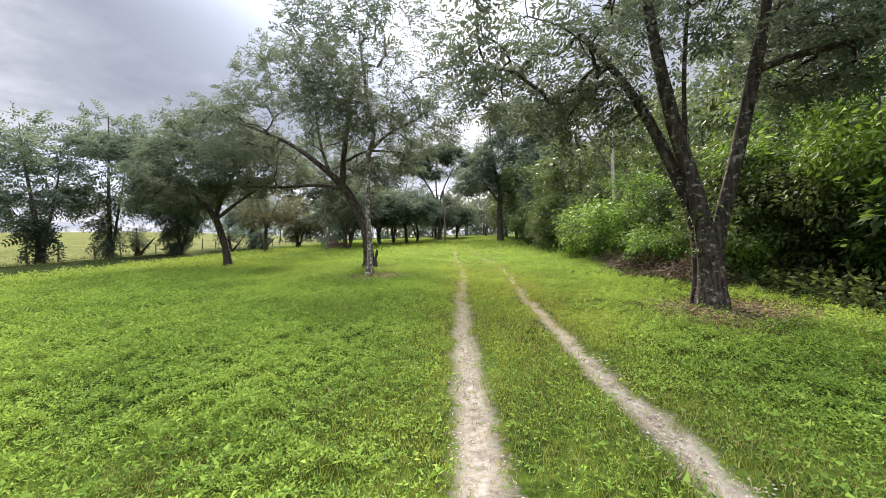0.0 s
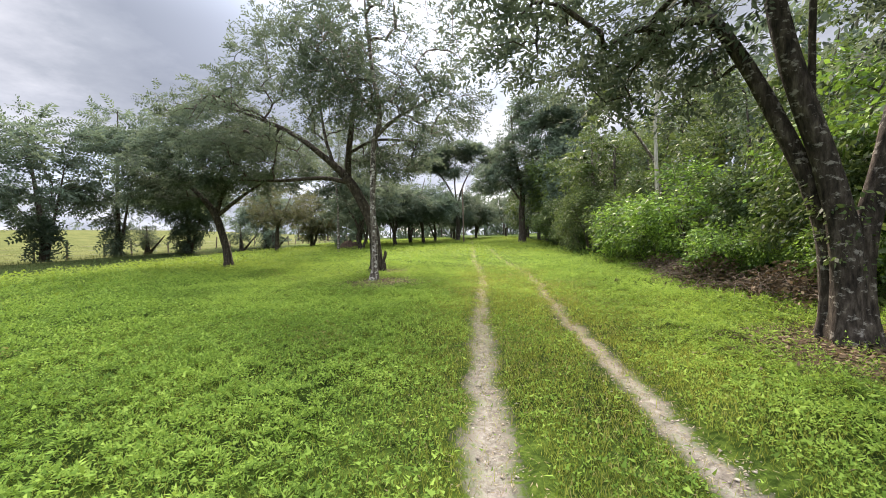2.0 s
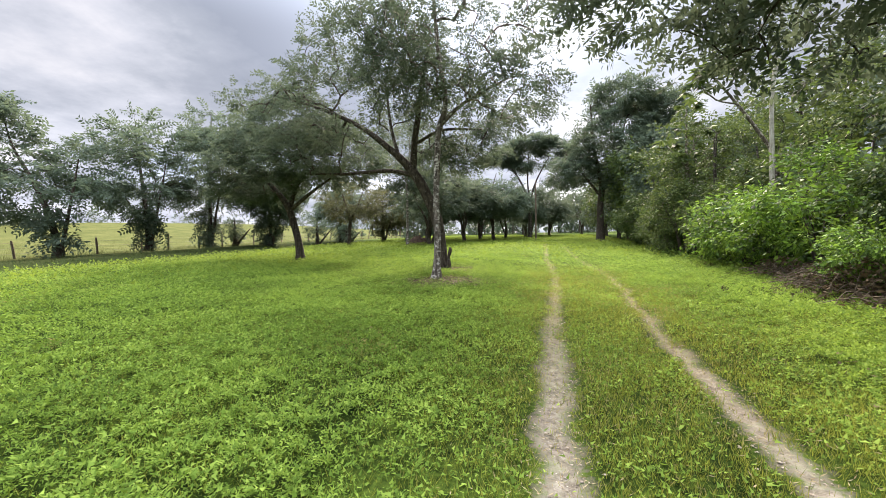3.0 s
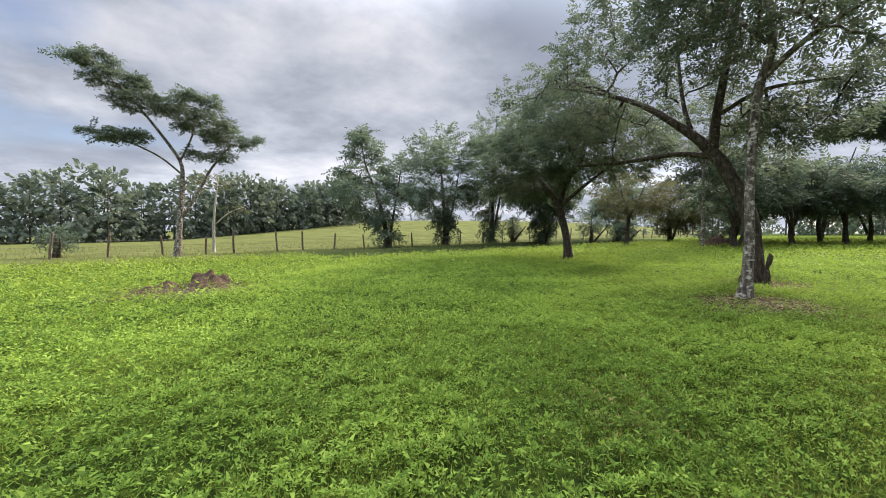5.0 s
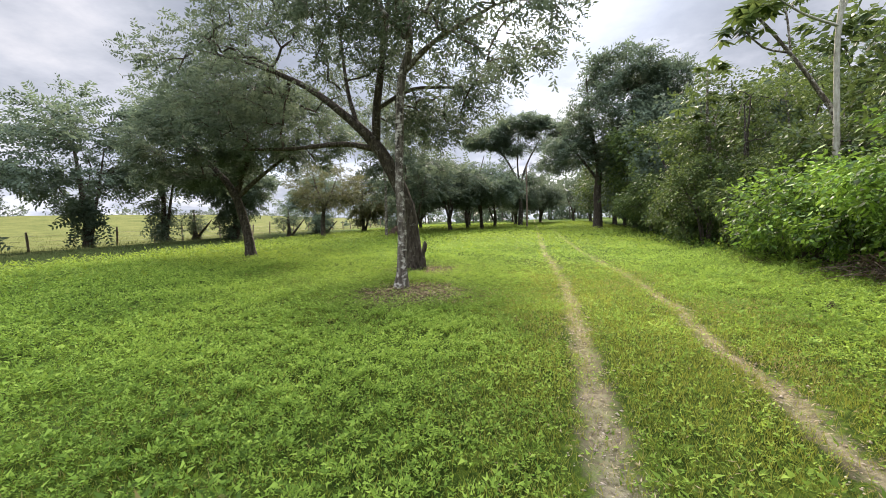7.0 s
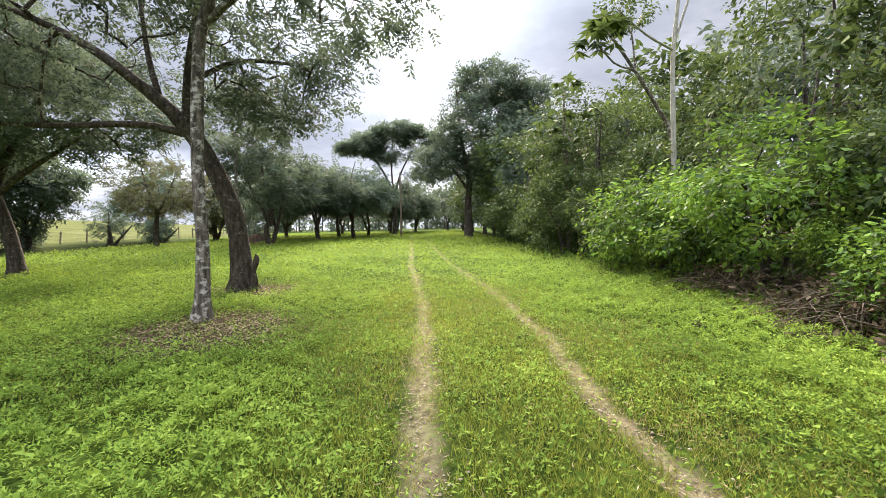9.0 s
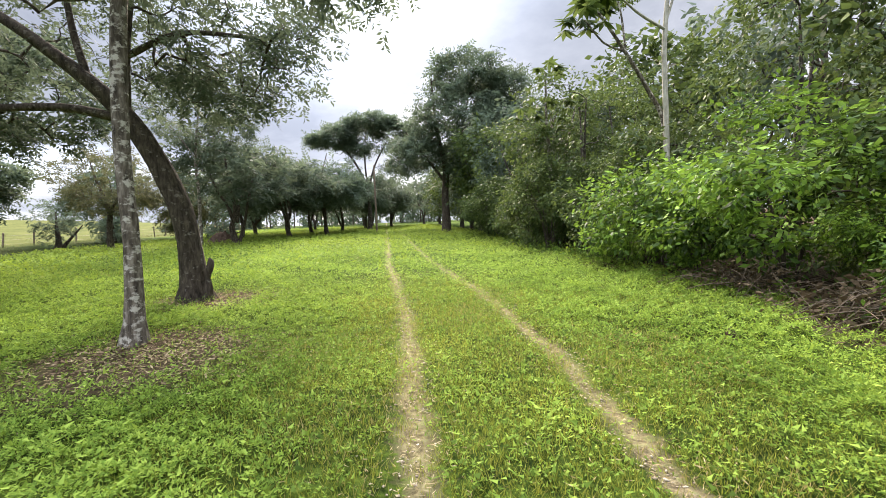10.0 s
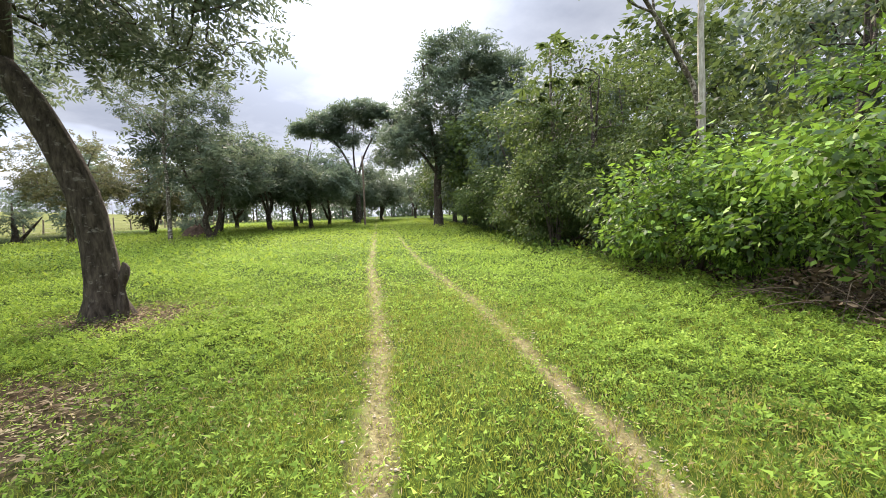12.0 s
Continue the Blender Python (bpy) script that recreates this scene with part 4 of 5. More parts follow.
def trumpet_tree(x, y, h, seed, tips, lean=0.0):
    r = np.random.default_rng(seed)
    t = thing("trumpet_tree", x, y, "thin trumpet tree with umbrella tufts of hand-shaped leaves", "tree", "trumpet trees")
    soup = Soup()
    tube(soup, smooth_line([(0, 0, -0.05, 0.09), (0.1, 0, h * 0.5, 0.07), (lean * 0.2, 0, h * 0.68, 0.06), (lean * 0.72, 0, h * 0.9, 0.045), (lean, 0, h, 0.035)]), 8, 0.02)
    part("trunk", soup.mesh("trumpet_trunk", M_BARK_PALE, True), t)
    palms = [palmate(r) for _ in range(4)]
    ends = [(lean, 0.0, h)] + tips
    for ex, ey, ez in tips:
        soup = Soup()
        tube(soup, smooth_line([(lean * 0.55 + 0.03, 0, ez - 1.2 if not lean else h * 0.83, 0.03), (lean * 0.2 + ex * 0.6, ey * 0.6, ez - 0.5, 0.026), (ex, ey, ez, 0.02)]), 6)
        part("bough", soup.mesh("trumpet_bough", M_BARK_PALE, True), t)
    soup = Soup()
    for e in ends:
        n = 11
        a = r.uniform(0, 2 * math.pi, n)
        d = np.stack([np.cos(a), np.sin(a), r.uniform(-0.1, 0.7, n)], 1)
        soup.leaves(scatter(palms, np.tile([e], (n, 1)), d, r.uniform(0.8, 1.15, n), r, 0.15))
    part("crown", soup.mesh("trumpet_crown", M_FOREST), t)


trumpet_tree(7.1, 26.0, 7.2, 96, [(0.6, -0.2, 5.9), (-0.9, 0.1, 5.5), (1.2, -0.1, 5.0), (-0.2, -0.5, 4.6)])
trumpet_tree(7.9, 19.8, 6.8, 97, [(-1.1, 0.2, 7.1), (-2.3, -0.3, 6.3)], -1.9)
trumpet_tree(8.8, 31.5, 7.4, 98, [])

# ---- pasture: fence, far woods ----


def fence_x(y):
    return -33.5 + 0.085 * (y - 8) + 0.5 * math.sin(y * 0.21)


fence = tagged(new("fence"), "weathered wooden post fence with rusty wires along the pasture", "fence")
fr = np.random.default_rng(41)
post_meshes = []
for k in range(4):
    so = Soup()
    hh = 1.15 + 0.12 * k
    tube(so, smooth_line([(0, 0, -0.15, 0.075), (0.02 * k, 0.01, 0.5, 0.07), (0.03 * (k - 1), 0.02, hh, 0.062), (0.03 * (k - 1), 0.02, hh + 0.02, 0.01)], 0.2), 8, 0.07, 0.0, k)
    post_meshes.append(so.mesh("fence_post", M_WOOD, True))
ys = np.arange(-30.0, 92.0, 2.5) + fr.uniform(-0.4, 0.4, 49)
for k, y in enumerate(ys):
    p = part("post", post_meshes[int(fr.integers(0, 4))], fence)
    p.matrix_basis = pose(fence_x(y), y, gz(fence_x(y), y), fr.normal(0, 4), fr.normal(0, 4), fr.uniform(0, 360))
for hgt in (0.35, 0.7, 1.05):
    so = Soup()
    tube(so, [(fence_x(y) + 0.075, y, gz(fence_x(y), y) + hgt + (0 if i % 2 == 0 else -0.02), 0.006) for i, y in enumerate(np.arange(-30, 91, 1.25))], 4)
    part("wire", so.mesh("fence_wire", M_WIRE), fence)


def far_trees(name, label, line, step, h, seed, per, mat, leaf=1.0):
    """A long belt of far trees as one mass: trunks and tufted crowns along a line of (x, y)."""
    r = np.random.default_rng(seed)
    pts = np.asarray(line, float)
    soup, trunks = Soup(), Soup()
    for a, b in zip(pts[:-1], pts[1:]):
        for u in np.arange(0, 1, step / np.linalg.norm(b - a)):
            for row in range(2):
                x, y = a + (b - a) * u + r.normal(0, step * 0.45, 2) - np.array([row * step, 0])
                z, hh = gz(x, y), h * r.uniform(0.65, 1.15)
                tube(trunks, [(x, y, z - 0.2, 0.16), (x + r.normal(0, 0.2), y, z + hh * 0.5, 0.1), (x, y, z + hh * 0.85, 0.04)], 5)
                p = blob_points([(x, y, z + hh * 0.62, hh * 0.27, hh * 0.27, hh * 0.34, 1.6), (x, y, z + hh * 0.27, hh * 0.33, hh * 0.33, hh * 0.24, 1.3)], per, r, 0.4)
                soup.leaves(scatter(TUFT_FAR, p, p - np.array([x, y, z + hh * 0.4]) + r.normal(0, 1.2, (per, 3)), r.uniform(0.7, 1.3, per) * leaf, r))
    ob = tagged(new(name, soup.mesh(name, mat)), label, "woods", kind="stuff")
    tr = new("far_trunks", trunks.mesh("far_trunks", M_BARK_DARK, True))
    tagged(tr, "dark trunks of the far tree belt", "woods", kind="stuff")
    return ob


far_trees("far_woods", "long belt of plantation trees across the pasture", [(-92, -70), (-95, 30), (-106, 66)], 4.2, 12.5, 101, 105, M_LEAF_HAZE, 1.6)
far_trees("distant_treeline", "low distant treeline beyond the pasture", [(-260, 100), (-190, 240), (20, 300), (120, 280)], 9.0, 10.0, 102, 26, M_LEAF_HAZE, 1.5)

far_trees("distant_hedge", "hazy grey-green hedge closing the far end of the grounds", [(-36, 102), (10, 112), (45, 110)], 4.5, 9.5, 103, 60, M_LEAF_ROUND, 1.2)

# ---- smaller things of the lawn ----
bushy(-27.5, 36.0, 2.6, 0.9, 111, "small sapling on the bank by the fence", name="sapling", group="saplings", templates=FROND, count=40, low=0.8)
bushy(-22.0, 41.0, 2.8, 1.0, 112, "small sapling at the lawn's edge", name="sapling", group="saplings", templates=FROND, count=40, low=0.8)
bushy(-20.0, 43.5, 2.4, 0.8, 113, "small sapling at the lawn's edge", name="sapling", group="saplings", templates=FROND, count=40, low=0.8)
bushy(-13.0, 45.0, 1.3, 0.9, 114, "low dark bush on the lawn", name="bush", group="low bushes", templates=TUFT, count=50, low=0.5)
bushy(-36.0, 2.6, 2.0, 0.8, 115, "low bush by the fence", name="bush", group="low bushes", templates=TUFT, count=50, low=0.6)

so = Soup()
tube(so, smooth_line([(0, 0, -0.2, 0.11), (0.02, 0, 3.0, 0.095), (0.0, 0, 6.6, 0.08), (0, 0, 6.62, 0.01)], 0.5), 10, 0.02)
pole = thing("utility_pole", -0.7, 52.4, "plain grey weathered pole beside the track", "pole")
part("shaft", so.mesh("pole_shaft", M_WOOD, True), pole)


def mound(name, x, y, lumps, label, category, mat, size=1.2, cell=0.045):
    """A heap of soil shaped by soft lumps (dx, dy, radius, height)."""
    t = thing(name, x, y, label, category)
    n = int(2 * size / cell)
    g = np.linspace(-size, size, n)
    u, v = np.meshgrid(g, g)
    h = np.zeros_like(u)
    for dx, dy, rad, hh in lumps:
        h = np.maximum(h, hh * np.exp(-(((u - dx) ** 2 + (v - dy) ** 2) / rad ** 2) ** 1.1))
    rough = np.array([[noise.noise((a * 5, b * 5, 1.7)) + 0.5 * noise.noise((a * 13, b * 13, 4.1)) for a in g] for b in g])
    h = h * (1 + 0.35 * rough) - 0.05 - 0.05 * np.clip(np.hypot(u, v) - size * 0.8, 0, None)
    z = ground_z(x + u, y + v) - gz(x, y) + h
    i = np.arange(n - 1)[:, None] * n + np.arange(n - 1)[None]
    f = np.stack([i, i + 1, i + n + 1, i + n], -1).reshape(-1, 4)
    part("soil", mesh_from(name, np.stack([u, v, z], -1).reshape(-1, 3), f, mat, True), t)
    return t


mound("stump_mound", -12.9, 6.8, [(0, 0, 0.55, 0.42), (0.02, 0.06, 0.16, 0.62), (-0.15, -0.24, 0.24, 0.5), (0.1, 0.35, 0.22, 0.4), (-0.3, -0.9, 0.3, 0.28), (-0.2, -1.3, 0.22, 0.2), (0.1, 0.9, 0.3, 0.16), (0, -0.3, 1.3, 0.1)], "crumbling brown mound around a rotten stump", "mound", M_SOIL, 1.7)
mound("earth_heap", -11.6, 41.5, [(0, 0, 0.9, 0.85), (0.5, 0.2, 0.6, 0.7)], "dark earth heap beyond the lawn trees", "mound", M_SOIL, 1.8, 0.09)
mound("rotten_stump", 4.0, 13.2, [(0, 0, 0.075, 0.2), (0.07, 0.03, 0.06, 0.12)], "small black rotten stump in the grass", "stump", M_SOIL, 0.35, 0.03)


def litter(name, count, place, size, label, seed, mat=None, slim=0.5):
    r = np.random.default_rng(seed)
    x, y = place(r, count)
    a = r.uniform(0, 2 * math.pi, count)
    along = unit(np.stack([np.cos(a), np.sin(a), r.normal(0.05, 0.25, count)], 1))
    side = unit(np.cross(along, np.stack([r.normal(0, 0.4, count), r.normal(0, 0.4, count), np.ones(count)], 1)))
    s = size * r.uniform(0.6, 1.4, count)
    so = Soup()
    so.leaves(leaflet(np.stack([x, y, ground_z(x, y) + r.uniform(0.008, 0.05, count)], 1), along, side, s, s * slim, 0.35))
    tagged(new(name, so.mesh(name, mat or M_DEAD)), label, "leaf litter", kind="stuff")


litter("leaf_litter", 2600, lambda r, n: (4.85 + r.normal(0, 0.75, n), 6.85 + r.normal(0, 0.6, n)), 0.07, "dry brown leaf litter under the old tree", 121)
litter("leaf_litter", 900, lambda r, n: (-2.6 + r.normal(0, 0.65, n), 14.3 + r.normal(0, 0.55, n)), 0.06, "dry leaf litter at the slender tree's foot", 122)
litter("dry_cuttings", 1500, lambda r, n: (-2.2 + r.normal(0, 0.85, n), 13.9 + r.normal(0, 0.5, n)), 0.055, "dry tan grass cuttings round the slender tree", 127, M_STRAW, 0.25)
litter("dry_cuttings", 900, lambda r, n: (-2.7 + r.normal(0, 0.7, n), 17.5 + r.normal(0, 0.4, n)), 0.055, "dry tan grass cuttings round the leaning tree", 128, M_STRAW, 0.25)
litter("leaf_litter", 800, lambda r, n: (-3.0 + r.normal(0, 0.75, n), 17.6 + r.normal(0, 0.45, n)), 0.06, "dry leaf litter at the leaning tree's foot", 123)
litter("leaf_litter", 5000, lambda r, n: (6.2 + np.abs(r.normal(0, 1.2, n)) - 0.5, r.uniform(3, 24, n)), 0.075, "dry leaf litter along the thicket's foot", 124)
litter("leaf_litter", 700, lambda r, n: (-12.7 + r.normal(0, 0.8, n), 6.3 + r.normal(0, 1.2, n)), 0.06, "wood chips and dry leaves round the mound", 125)


def brush_pile(x, y, lx, ly, h, twigs, leaves, seed, label):
    r = np.random.default_rng(seed)
    t = thing("brush_pile", x, y, label, "brush pile", "brush piles")
    so = Soup()
    for _ in range(twigs):
        px, py = r.normal(0, lx * 0.45), r.normal(0, ly * 0.45)
        top = h * math.exp(-(px / lx) ** 2 - (py / ly) ** 2)
        a, ln = r.uniform(0, 2 * math.pi), r.uniform(0.35, 1.3)
        z0 = gz(x + px, y + py) - gz(x, y)
        dz = r.uniform(-0.1, 0.6) * top
        d = np.array([math.cos(a), math.sin(a)]) * ln
        rad = r.uniform(0.004, 0.011)
        tube(so, smooth_line([(px, py, z0 + r.uniform(0, 0.5) * top, rad), (px + d[0] * 0.5 + r.normal(0, 0.08), py + d[1] * 0.5, z0 + 0.6 * top * r.uniform(0.4, 1.2) + 0.03, rad * 0.9), (px + d[0], py + d[1], max(z0 + dz, z0 + 0.02), rad * 0.4)], 0.2), 4)
    part("twig_tangle", so.mesh("brush_twigs", M_WOOD), t, "tangled dry twigs")["kind"] = "stuff"
    px, py = r.normal(0, lx * 0.5, leaves), r.normal(0, ly * 0.5, leaves)
    z = ground_z(x + px, y + py) - gz(x, y) + r.uniform(0, 0.9, leaves) * h * np.exp(-(px / lx) ** 2 - (py / ly) ** 2) + 0.02
    a = r.uniform(0, 2 * math.pi, leaves)
    along = unit(np.stack([np.cos(a), np.sin(a), r.normal(-0.2, 0.5, leaves)], 1))
    side = unit(np.cross(along, r.normal(0, 1, (leaves, 3))))
    s = r.uniform(0.05, 0.14, leaves)
    so = Soup()
    so.leaves(leaflet(np.stack([px, py, z], 1), along, side, s, s * 0.45, 0.4))
    part("withered_foliage", so.mesh("brush_leaves", M_DEAD), t, "withered brown leaves")["kind"] = "stuff"


brush_pile(6.0, 12.4, 0.8, 1.7, 0.95, 150, 2600, 131, "brown brush pile of cut branches and withered leaves")
brush_pile(6.2, 15.4, 0.6, 1.3, 0.7, 80, 800, 132, "low brush pile of withered leaves at the thicket's foot")
brush_pile(6.1, 10.1, 0.8, 1.3, 0.85, 120, 1400, 133, "tangle of dry branches under the shrubs")

# low herbs and seedlings fringing the thicket: broad-leaved with its deep shade put into a dim leaf colour, brighter
# further on


def undergrowth(count, x0, y0, y1, templates, mat, size, seed, label):
    r = np.random.default_rng(seed)
    x, y = x0 + np.abs(r.normal(0, 0.75, count)) - 0.35, r.uniform(y0, y1, count)
    d = np.stack([r.normal(-0.3, 0.5, count), r.normal(-0.1, 0.5, count), r.uniform(0.4, 1.3, count)], 1)
    so = Soup()
    so.leaves(scatter(templates, np.stack([x, y, ground_z(x, y)], 1), d, r.uniform(0.5, 1.1, count) * size, r))
    tagged(new("undergrowth", so.mesh("undergrowth", mat)), label, "undergrowth", kind="stuff")


undergrowth(420, 6.9, 3.5, 9.5, TUFT_BROAD, M_FOREST, 1.25, 151, "broad-leaved herbs, leaf colour darkened for the thicket's shade")
undergrowth(420, 6.1, 9.5, 30.0, TUFT_SMALL, M_SHRUB, 1.0, 152, "low herbs and seedlings at the thicket's foot")

# ---- grass ----


def tufts(x, y):
    """Small hummocks of growth, some 20 cm across."""
    return 0.6 * np.sin(17 * x + 2.1 * np.sin(9 * y)) * np.sin(15 * y + 1.9 * np.sin(11 * x)) + 0.4 * np.sin(29 * x + 13 * y) * np.sin(31 * y - 7 * x)


def hummocks(x, y):
    """Taller clumps of the coarse lawn, some 40 cm across."""
    return tufts(x * 0.45 + 3.1, y * 0.45)


def lawn_leaves(name, mat, label, x0, x1, y0, y1, density, size, kind, seed, keep, simple=False, slim=0.42):
    r = np.random.default_rng(seed)
    n = int((x1 - x0) * (y1 - y0) * density)
    x, y = r.uniform(x0, x1, n), r.uniform(y0, y1, n)
    k = keep(x, y, r)
    if kind == "broad":
        k &= r.uniform(0, 1, n) < 0.63 + 0.42 * tufts(x, y) + 0.8 * hummocks(x, y)
    x, y = x[k], y[k]
    n = len(x)
    z = ground_z(x, y)
    a = r.uniform(0, 2 * math.pi, n)
    s = size * r.uniform(0.6, 1.35, n)
    if kind == "broad":
        h = s * r.uniform(0.1, 1.0, n) + np.maximum(tufts(x, y) + 0.1, 0) * (0.07 + size * 0.3) * (1 - 0.6 * lane(x)) + np.maximum(hummocks(x, y) + 0.15, 0) * (0.07 + size * 0.4) * (1 - lane(x))
        e = 0.03
        fall_x, fall_y = (hummocks(x - e, y) - hummocks(x + e, y)) / (2 * e), (hummocks(x, y - e) - hummocks(x, y + e)) / (2 * e)
        along = unit(np.stack([np.cos(a) + 0.13 * fall_x, np.sin(a) + 0.13 * fall_y, r.normal(0.25, 0.55, n)], 1))
        side = unit(np.cross(along, np.stack([r.normal(0, 0.45, n), r.normal(0, 0.45, n), np.ones(n)], 1)))
        q = leaflet(np.stack([x, y, z + h], 1), along, side, s, s * slim * r.uniform(0.75, 1.3, n), 0.35)
    else:
        along = unit(np.stack([np.cos(a) * 0.7, np.sin(a) * 0.7, r.uniform(0.4, 1.5, n)], 1))
        side = unit(np.stack([-np.sin(a), np.cos(a), np.zeros(n)], 1))
        q = leaflet(np.stack([x, y, z - 0.01], 1), along, side, s, s * 0.12, 0.3)
    if simple:
        q = np.stack([q[:, 0] * 0.6 + q[:, 1] * 0.4, q[:, 2], q[:, 0] * 0.6 + q[:, 3] * 0.4], 1) if kind == "blade" else np.stack([q[:, 0] * 0.45 + q[:, 1] * 0.55, q[:, 2], q[:, 0] * 0.45 + q[:, 3] * 0.55], 1)
    corners = q.shape[1]
    q = q.reshape(-1, 3)
    tagged(new(name, mesh_from(name, q, np.arange(len(q)).reshape(-1, corners), mat)), label, "grass", kind="stuff")


def wave(x, y, f, p=0.0):
    return np.sin(x * f + 1.3 * np.sin(y * f * 0.7 + p)) * np.sin(y * f * 1.1 + 1.7 * np.sin(x * f * 0.6 + 2 * p))


def off_rut(x, y, r, wide=0.2, most=0.97):
    wob = 0.07 * np.sin(y * 2.3) + 0.05 * np.sin(y * 5.1 + 1)
    d = np.minimum(np.abs(x + wob - rut_x(LEFT_RUT, y)), np.abs(x + wob - rut_x(RIGHT_RUT, y)) + 0.03)
    fade = np.clip(1 - (y - 8) / 24 - 0.14 * np.clip((y - 6) / 3, 0, 1) * np.sin(3.1 * y + 2 * np.sin(1.3 * y)), 0.5, 1) * most
    slim = wide - 0.06 * np.clip((y - 5) / 9, 0, 1)
    slim = slim + 0.07 * np.sin(7.3 * y + 3 * np.sin(2.1 * y)) * np.sin(1.7 * y)
    return r.uniform(0, 1, len(x)) > fade * np.clip((slim + 0.1 - d) / 0.12, 0, 1)


def bare(x, y, r):
    d = np.minimum.reduce([np.hypot(x - cx, y - cy) / rad for cx, cy, rad in ((-2.45, 14.05, 1.4), (-3.1, 17.6, 1.2), (4.75, 6.9, 1.5), (-12.9, 6.2, 1.9), (6.0, 13.0, 1.1))])
    return r.uniform(0, 1, len(x)) < np.clip((d - 0.5) / 0.6, 0.12, 1)


def lane(x):
    """1 on the grassy lane of the track, 0 on the weedy lawn."""
    return np.clip((2.3 - np.abs(x - 1.05)) / 1.3, 0, 1)


def nearby(x, y):
    """1 close to the line walked, falling to 0 some nine metres off."""
    d = np.hypot(np.maximum(np.abs(x - 0.2) - 2.5, 0), np.maximum(y - 14.5, 0))
    return np.clip(1.1 - d / 5.2, 0, 1)


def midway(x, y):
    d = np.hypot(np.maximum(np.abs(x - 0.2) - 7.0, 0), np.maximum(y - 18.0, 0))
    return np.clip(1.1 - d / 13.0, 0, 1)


lawn_leaves("broad_weeds", M_CLOVER, "low broad-leaved weeds covering the lawn", -7.5, 6.4, 1.2, 18.5, 7200, 0.038, "broad", 81,
            lambda x, y, r: off_rut(x, y, r) & bare(x, y, r) & (r.uniform(0, 1, len(x)) < nearby(x, y) * np.clip(1.0 - 0.7 * lane(x) + 0.15 * wave(x, y, 1.4), 0.1, 1)), simple=True, slim=0.66)
lawn_leaves("grass_blades", M_GRASS, "short grass blades along the track", -6.5, 6.4, 1.2, 20, 3300, 0.08, "blade", 82,
            lambda x, y, r: off_rut(x, y, r, 0.15, 0.86) & bare(x, y, r) & (r.uniform(0, 1, len(x)) < nearby(x, y) * np.clip(0.32 + 0.7 * lane(x) + 0.3 * wave(x, y, 1.1, 1), 0.08, 1)), simple=True)
lawn_leaves("broad_weeds", M_CLOVER, "low broad-leaved weeds further out on the lawn", -22, 6.6, 1, 36, 1700, 0.062, "broad", 83,
            lambda x, y, r: off_rut(x, y, r, 0.2, 0.9) & bare(x, y, r) & (r.uniform(0, 1, len(x)) < midway(x, y) * (1 - 0.8 * nearby(x, y)) * (1 - 0.5 * lane(x))), simple=True, slim=0.7)
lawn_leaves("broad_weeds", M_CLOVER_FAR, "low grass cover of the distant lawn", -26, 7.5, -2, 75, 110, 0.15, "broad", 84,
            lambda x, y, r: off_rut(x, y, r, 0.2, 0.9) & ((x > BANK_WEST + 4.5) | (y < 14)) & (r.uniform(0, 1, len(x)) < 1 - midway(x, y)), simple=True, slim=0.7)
# bank blades take the dark leaf colour to deepen the painted tree shade
lawn_leaves("bank_weeds", M_FOREST, "unmown weeds along the low bank, darkened for the trees' shade", -27, -19.3, 15, 56, 70, 0.22, "blade", 86, lambda x, y, r: x + r.normal(0, 0.7, len(x)) < BANK_WEST + 4.5, simple=True)
lawn_leaves("pasture_grass", M_PASTURE, "tall yellowish pasture grass behind the fence", -60, -25, -15, 80, 7, 0.32, "blade", 85, lambda x, y, r: x < -25 + r.normal(0, 1, len(x)), simple=True)


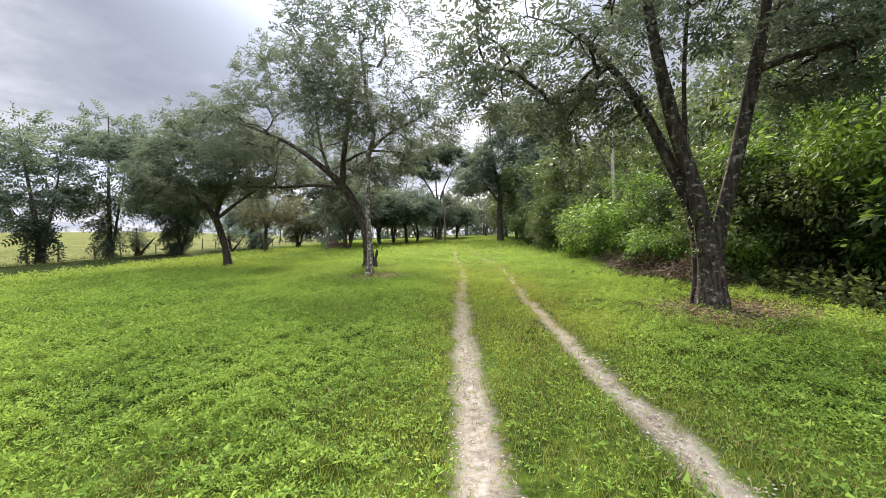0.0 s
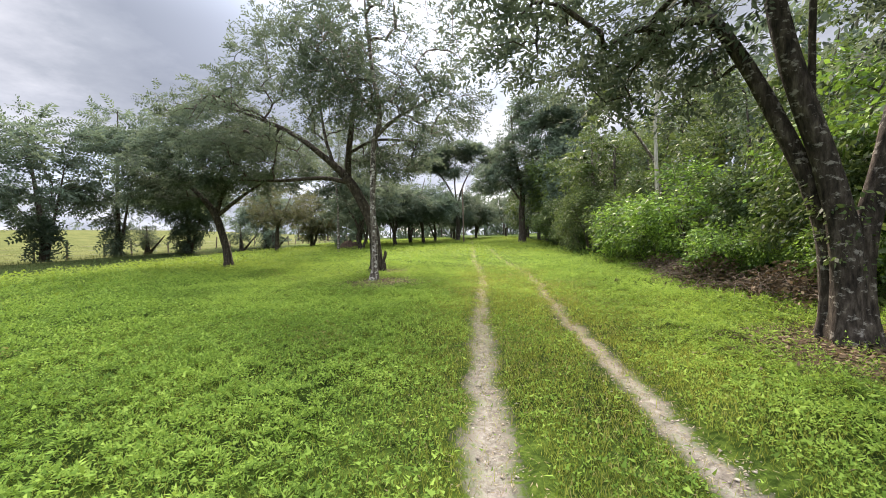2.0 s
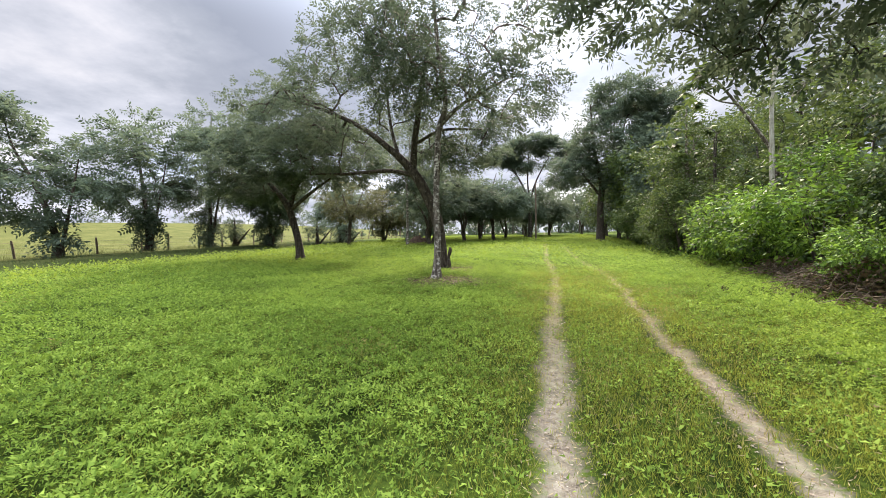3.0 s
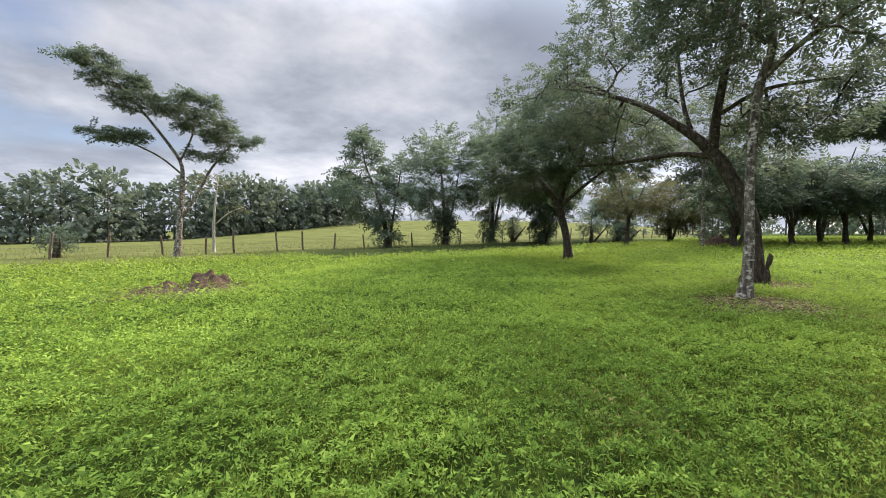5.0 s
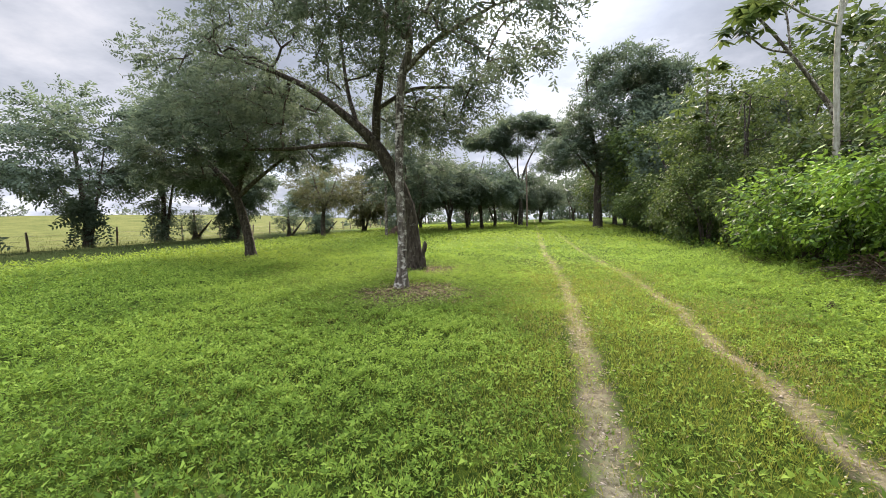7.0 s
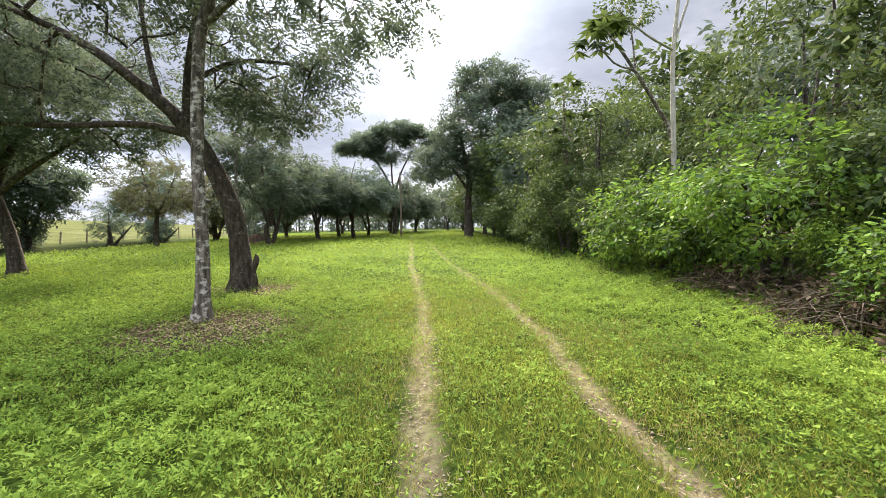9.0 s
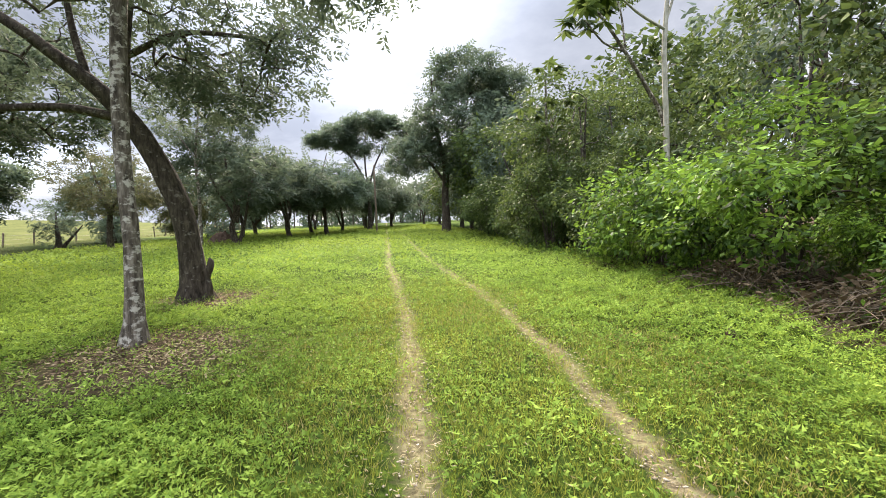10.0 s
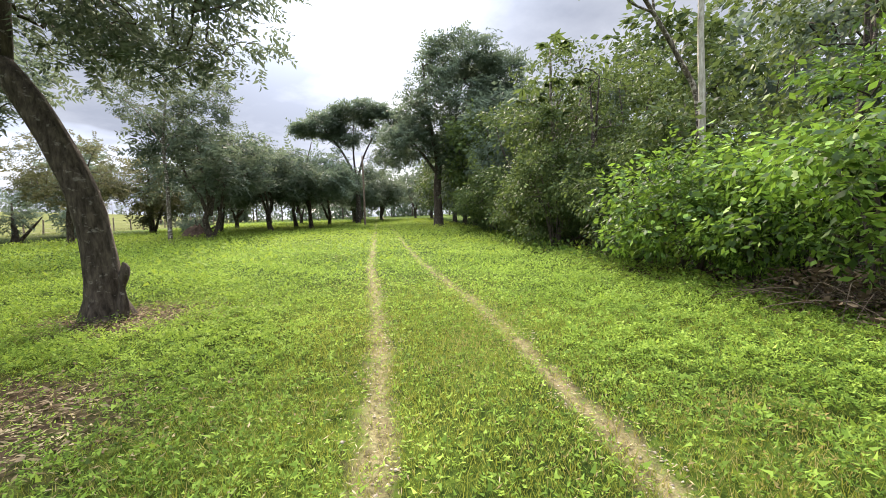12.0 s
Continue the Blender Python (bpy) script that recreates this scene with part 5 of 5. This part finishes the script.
# ---- gravel in the ruts ----
gr = np.random.default_rng(141)
n = 5500
side_rut = gr.integers(0, 2, n)
y = 1.4 + 18 * gr.uniform(0, 1, n) ** 1.7
x = np.where(side_rut == 0, rut_x(LEFT_RUT, y), rut_x(RIGHT_RUT, y)) + gr.normal(0, 0.1, n) - 0.07 * np.sin(y * 2.3) - 0.05 * np.sin(y * 5.1 + 1)
size = np.minimum(np.exp(gr.normal(-4.85, 0.4, n)), 0.02)
octa = np.array([(1, 0, 0), (0, 1, 0), (-1, 0, 0), (0, -1, 0), (0, 0, 0.65), (0, 0, -0.6)], float)
turn = gr.uniform(0, 2 * math.pi, n)
sx, sy = gr.uniform(0.7, 1.4, n), gr.uniform(0.7, 1.3, n)
o = octa[None] * np.stack([sx, sy, np.ones(n)], 1)[:, None] * gr.uniform(0.75, 1.25, (n, 6, 1)) * size[:, None, None]
vx = o[..., 0] * np.cos(turn)[:, None] - o[..., 1] * np.sin(turn)[:, None] + x[:, None]
vy = o[..., 0] * np.sin(turn)[:, None] + o[..., 1] * np.cos(turn)[:, None] + y[:, None]
vz = o[..., 2] * 0.7 + ground_z(x, y)[:, None] + size[:, None] * 0.1
tri = np.array([(0, 1, 4), (1, 2, 4), (2, 3, 4), (3, 0, 4), (1, 0, 5), (2, 1, 5), (3, 2, 5), (0, 3, 5)])
faces = (np.arange(n)[:, None, None] * 6 + tri[None]).reshape(-1, 3)
tagged(new("gravel", mesh_from("gravel", np.stack([vx, vy, vz], -1).reshape(-1, 3), faces, M_STONE)), "loose pale gravel lying in the wheel ruts", "gravel", kind="stuff")


def straw_place(r, n):
    y = 1.6 + 20 * r.uniform(0, 1, n)
    pick = r.uniform(0, 1, n)
    x = np.where(pick < 0.35, rut_x(LEFT_RUT, y) + r.normal(0, 0.16, n), np.where(pick < 0.7, rut_x(RIGHT_RUT, y) + r.normal(0, 0.16, n), r.uniform(-0.4, 2.6, n)))
    return x, y


litter("dry_straw", 9000, straw_place, 0.042, "dry straw and grass cuttings strewn along the track", 126, M_STRAW, 0.14)
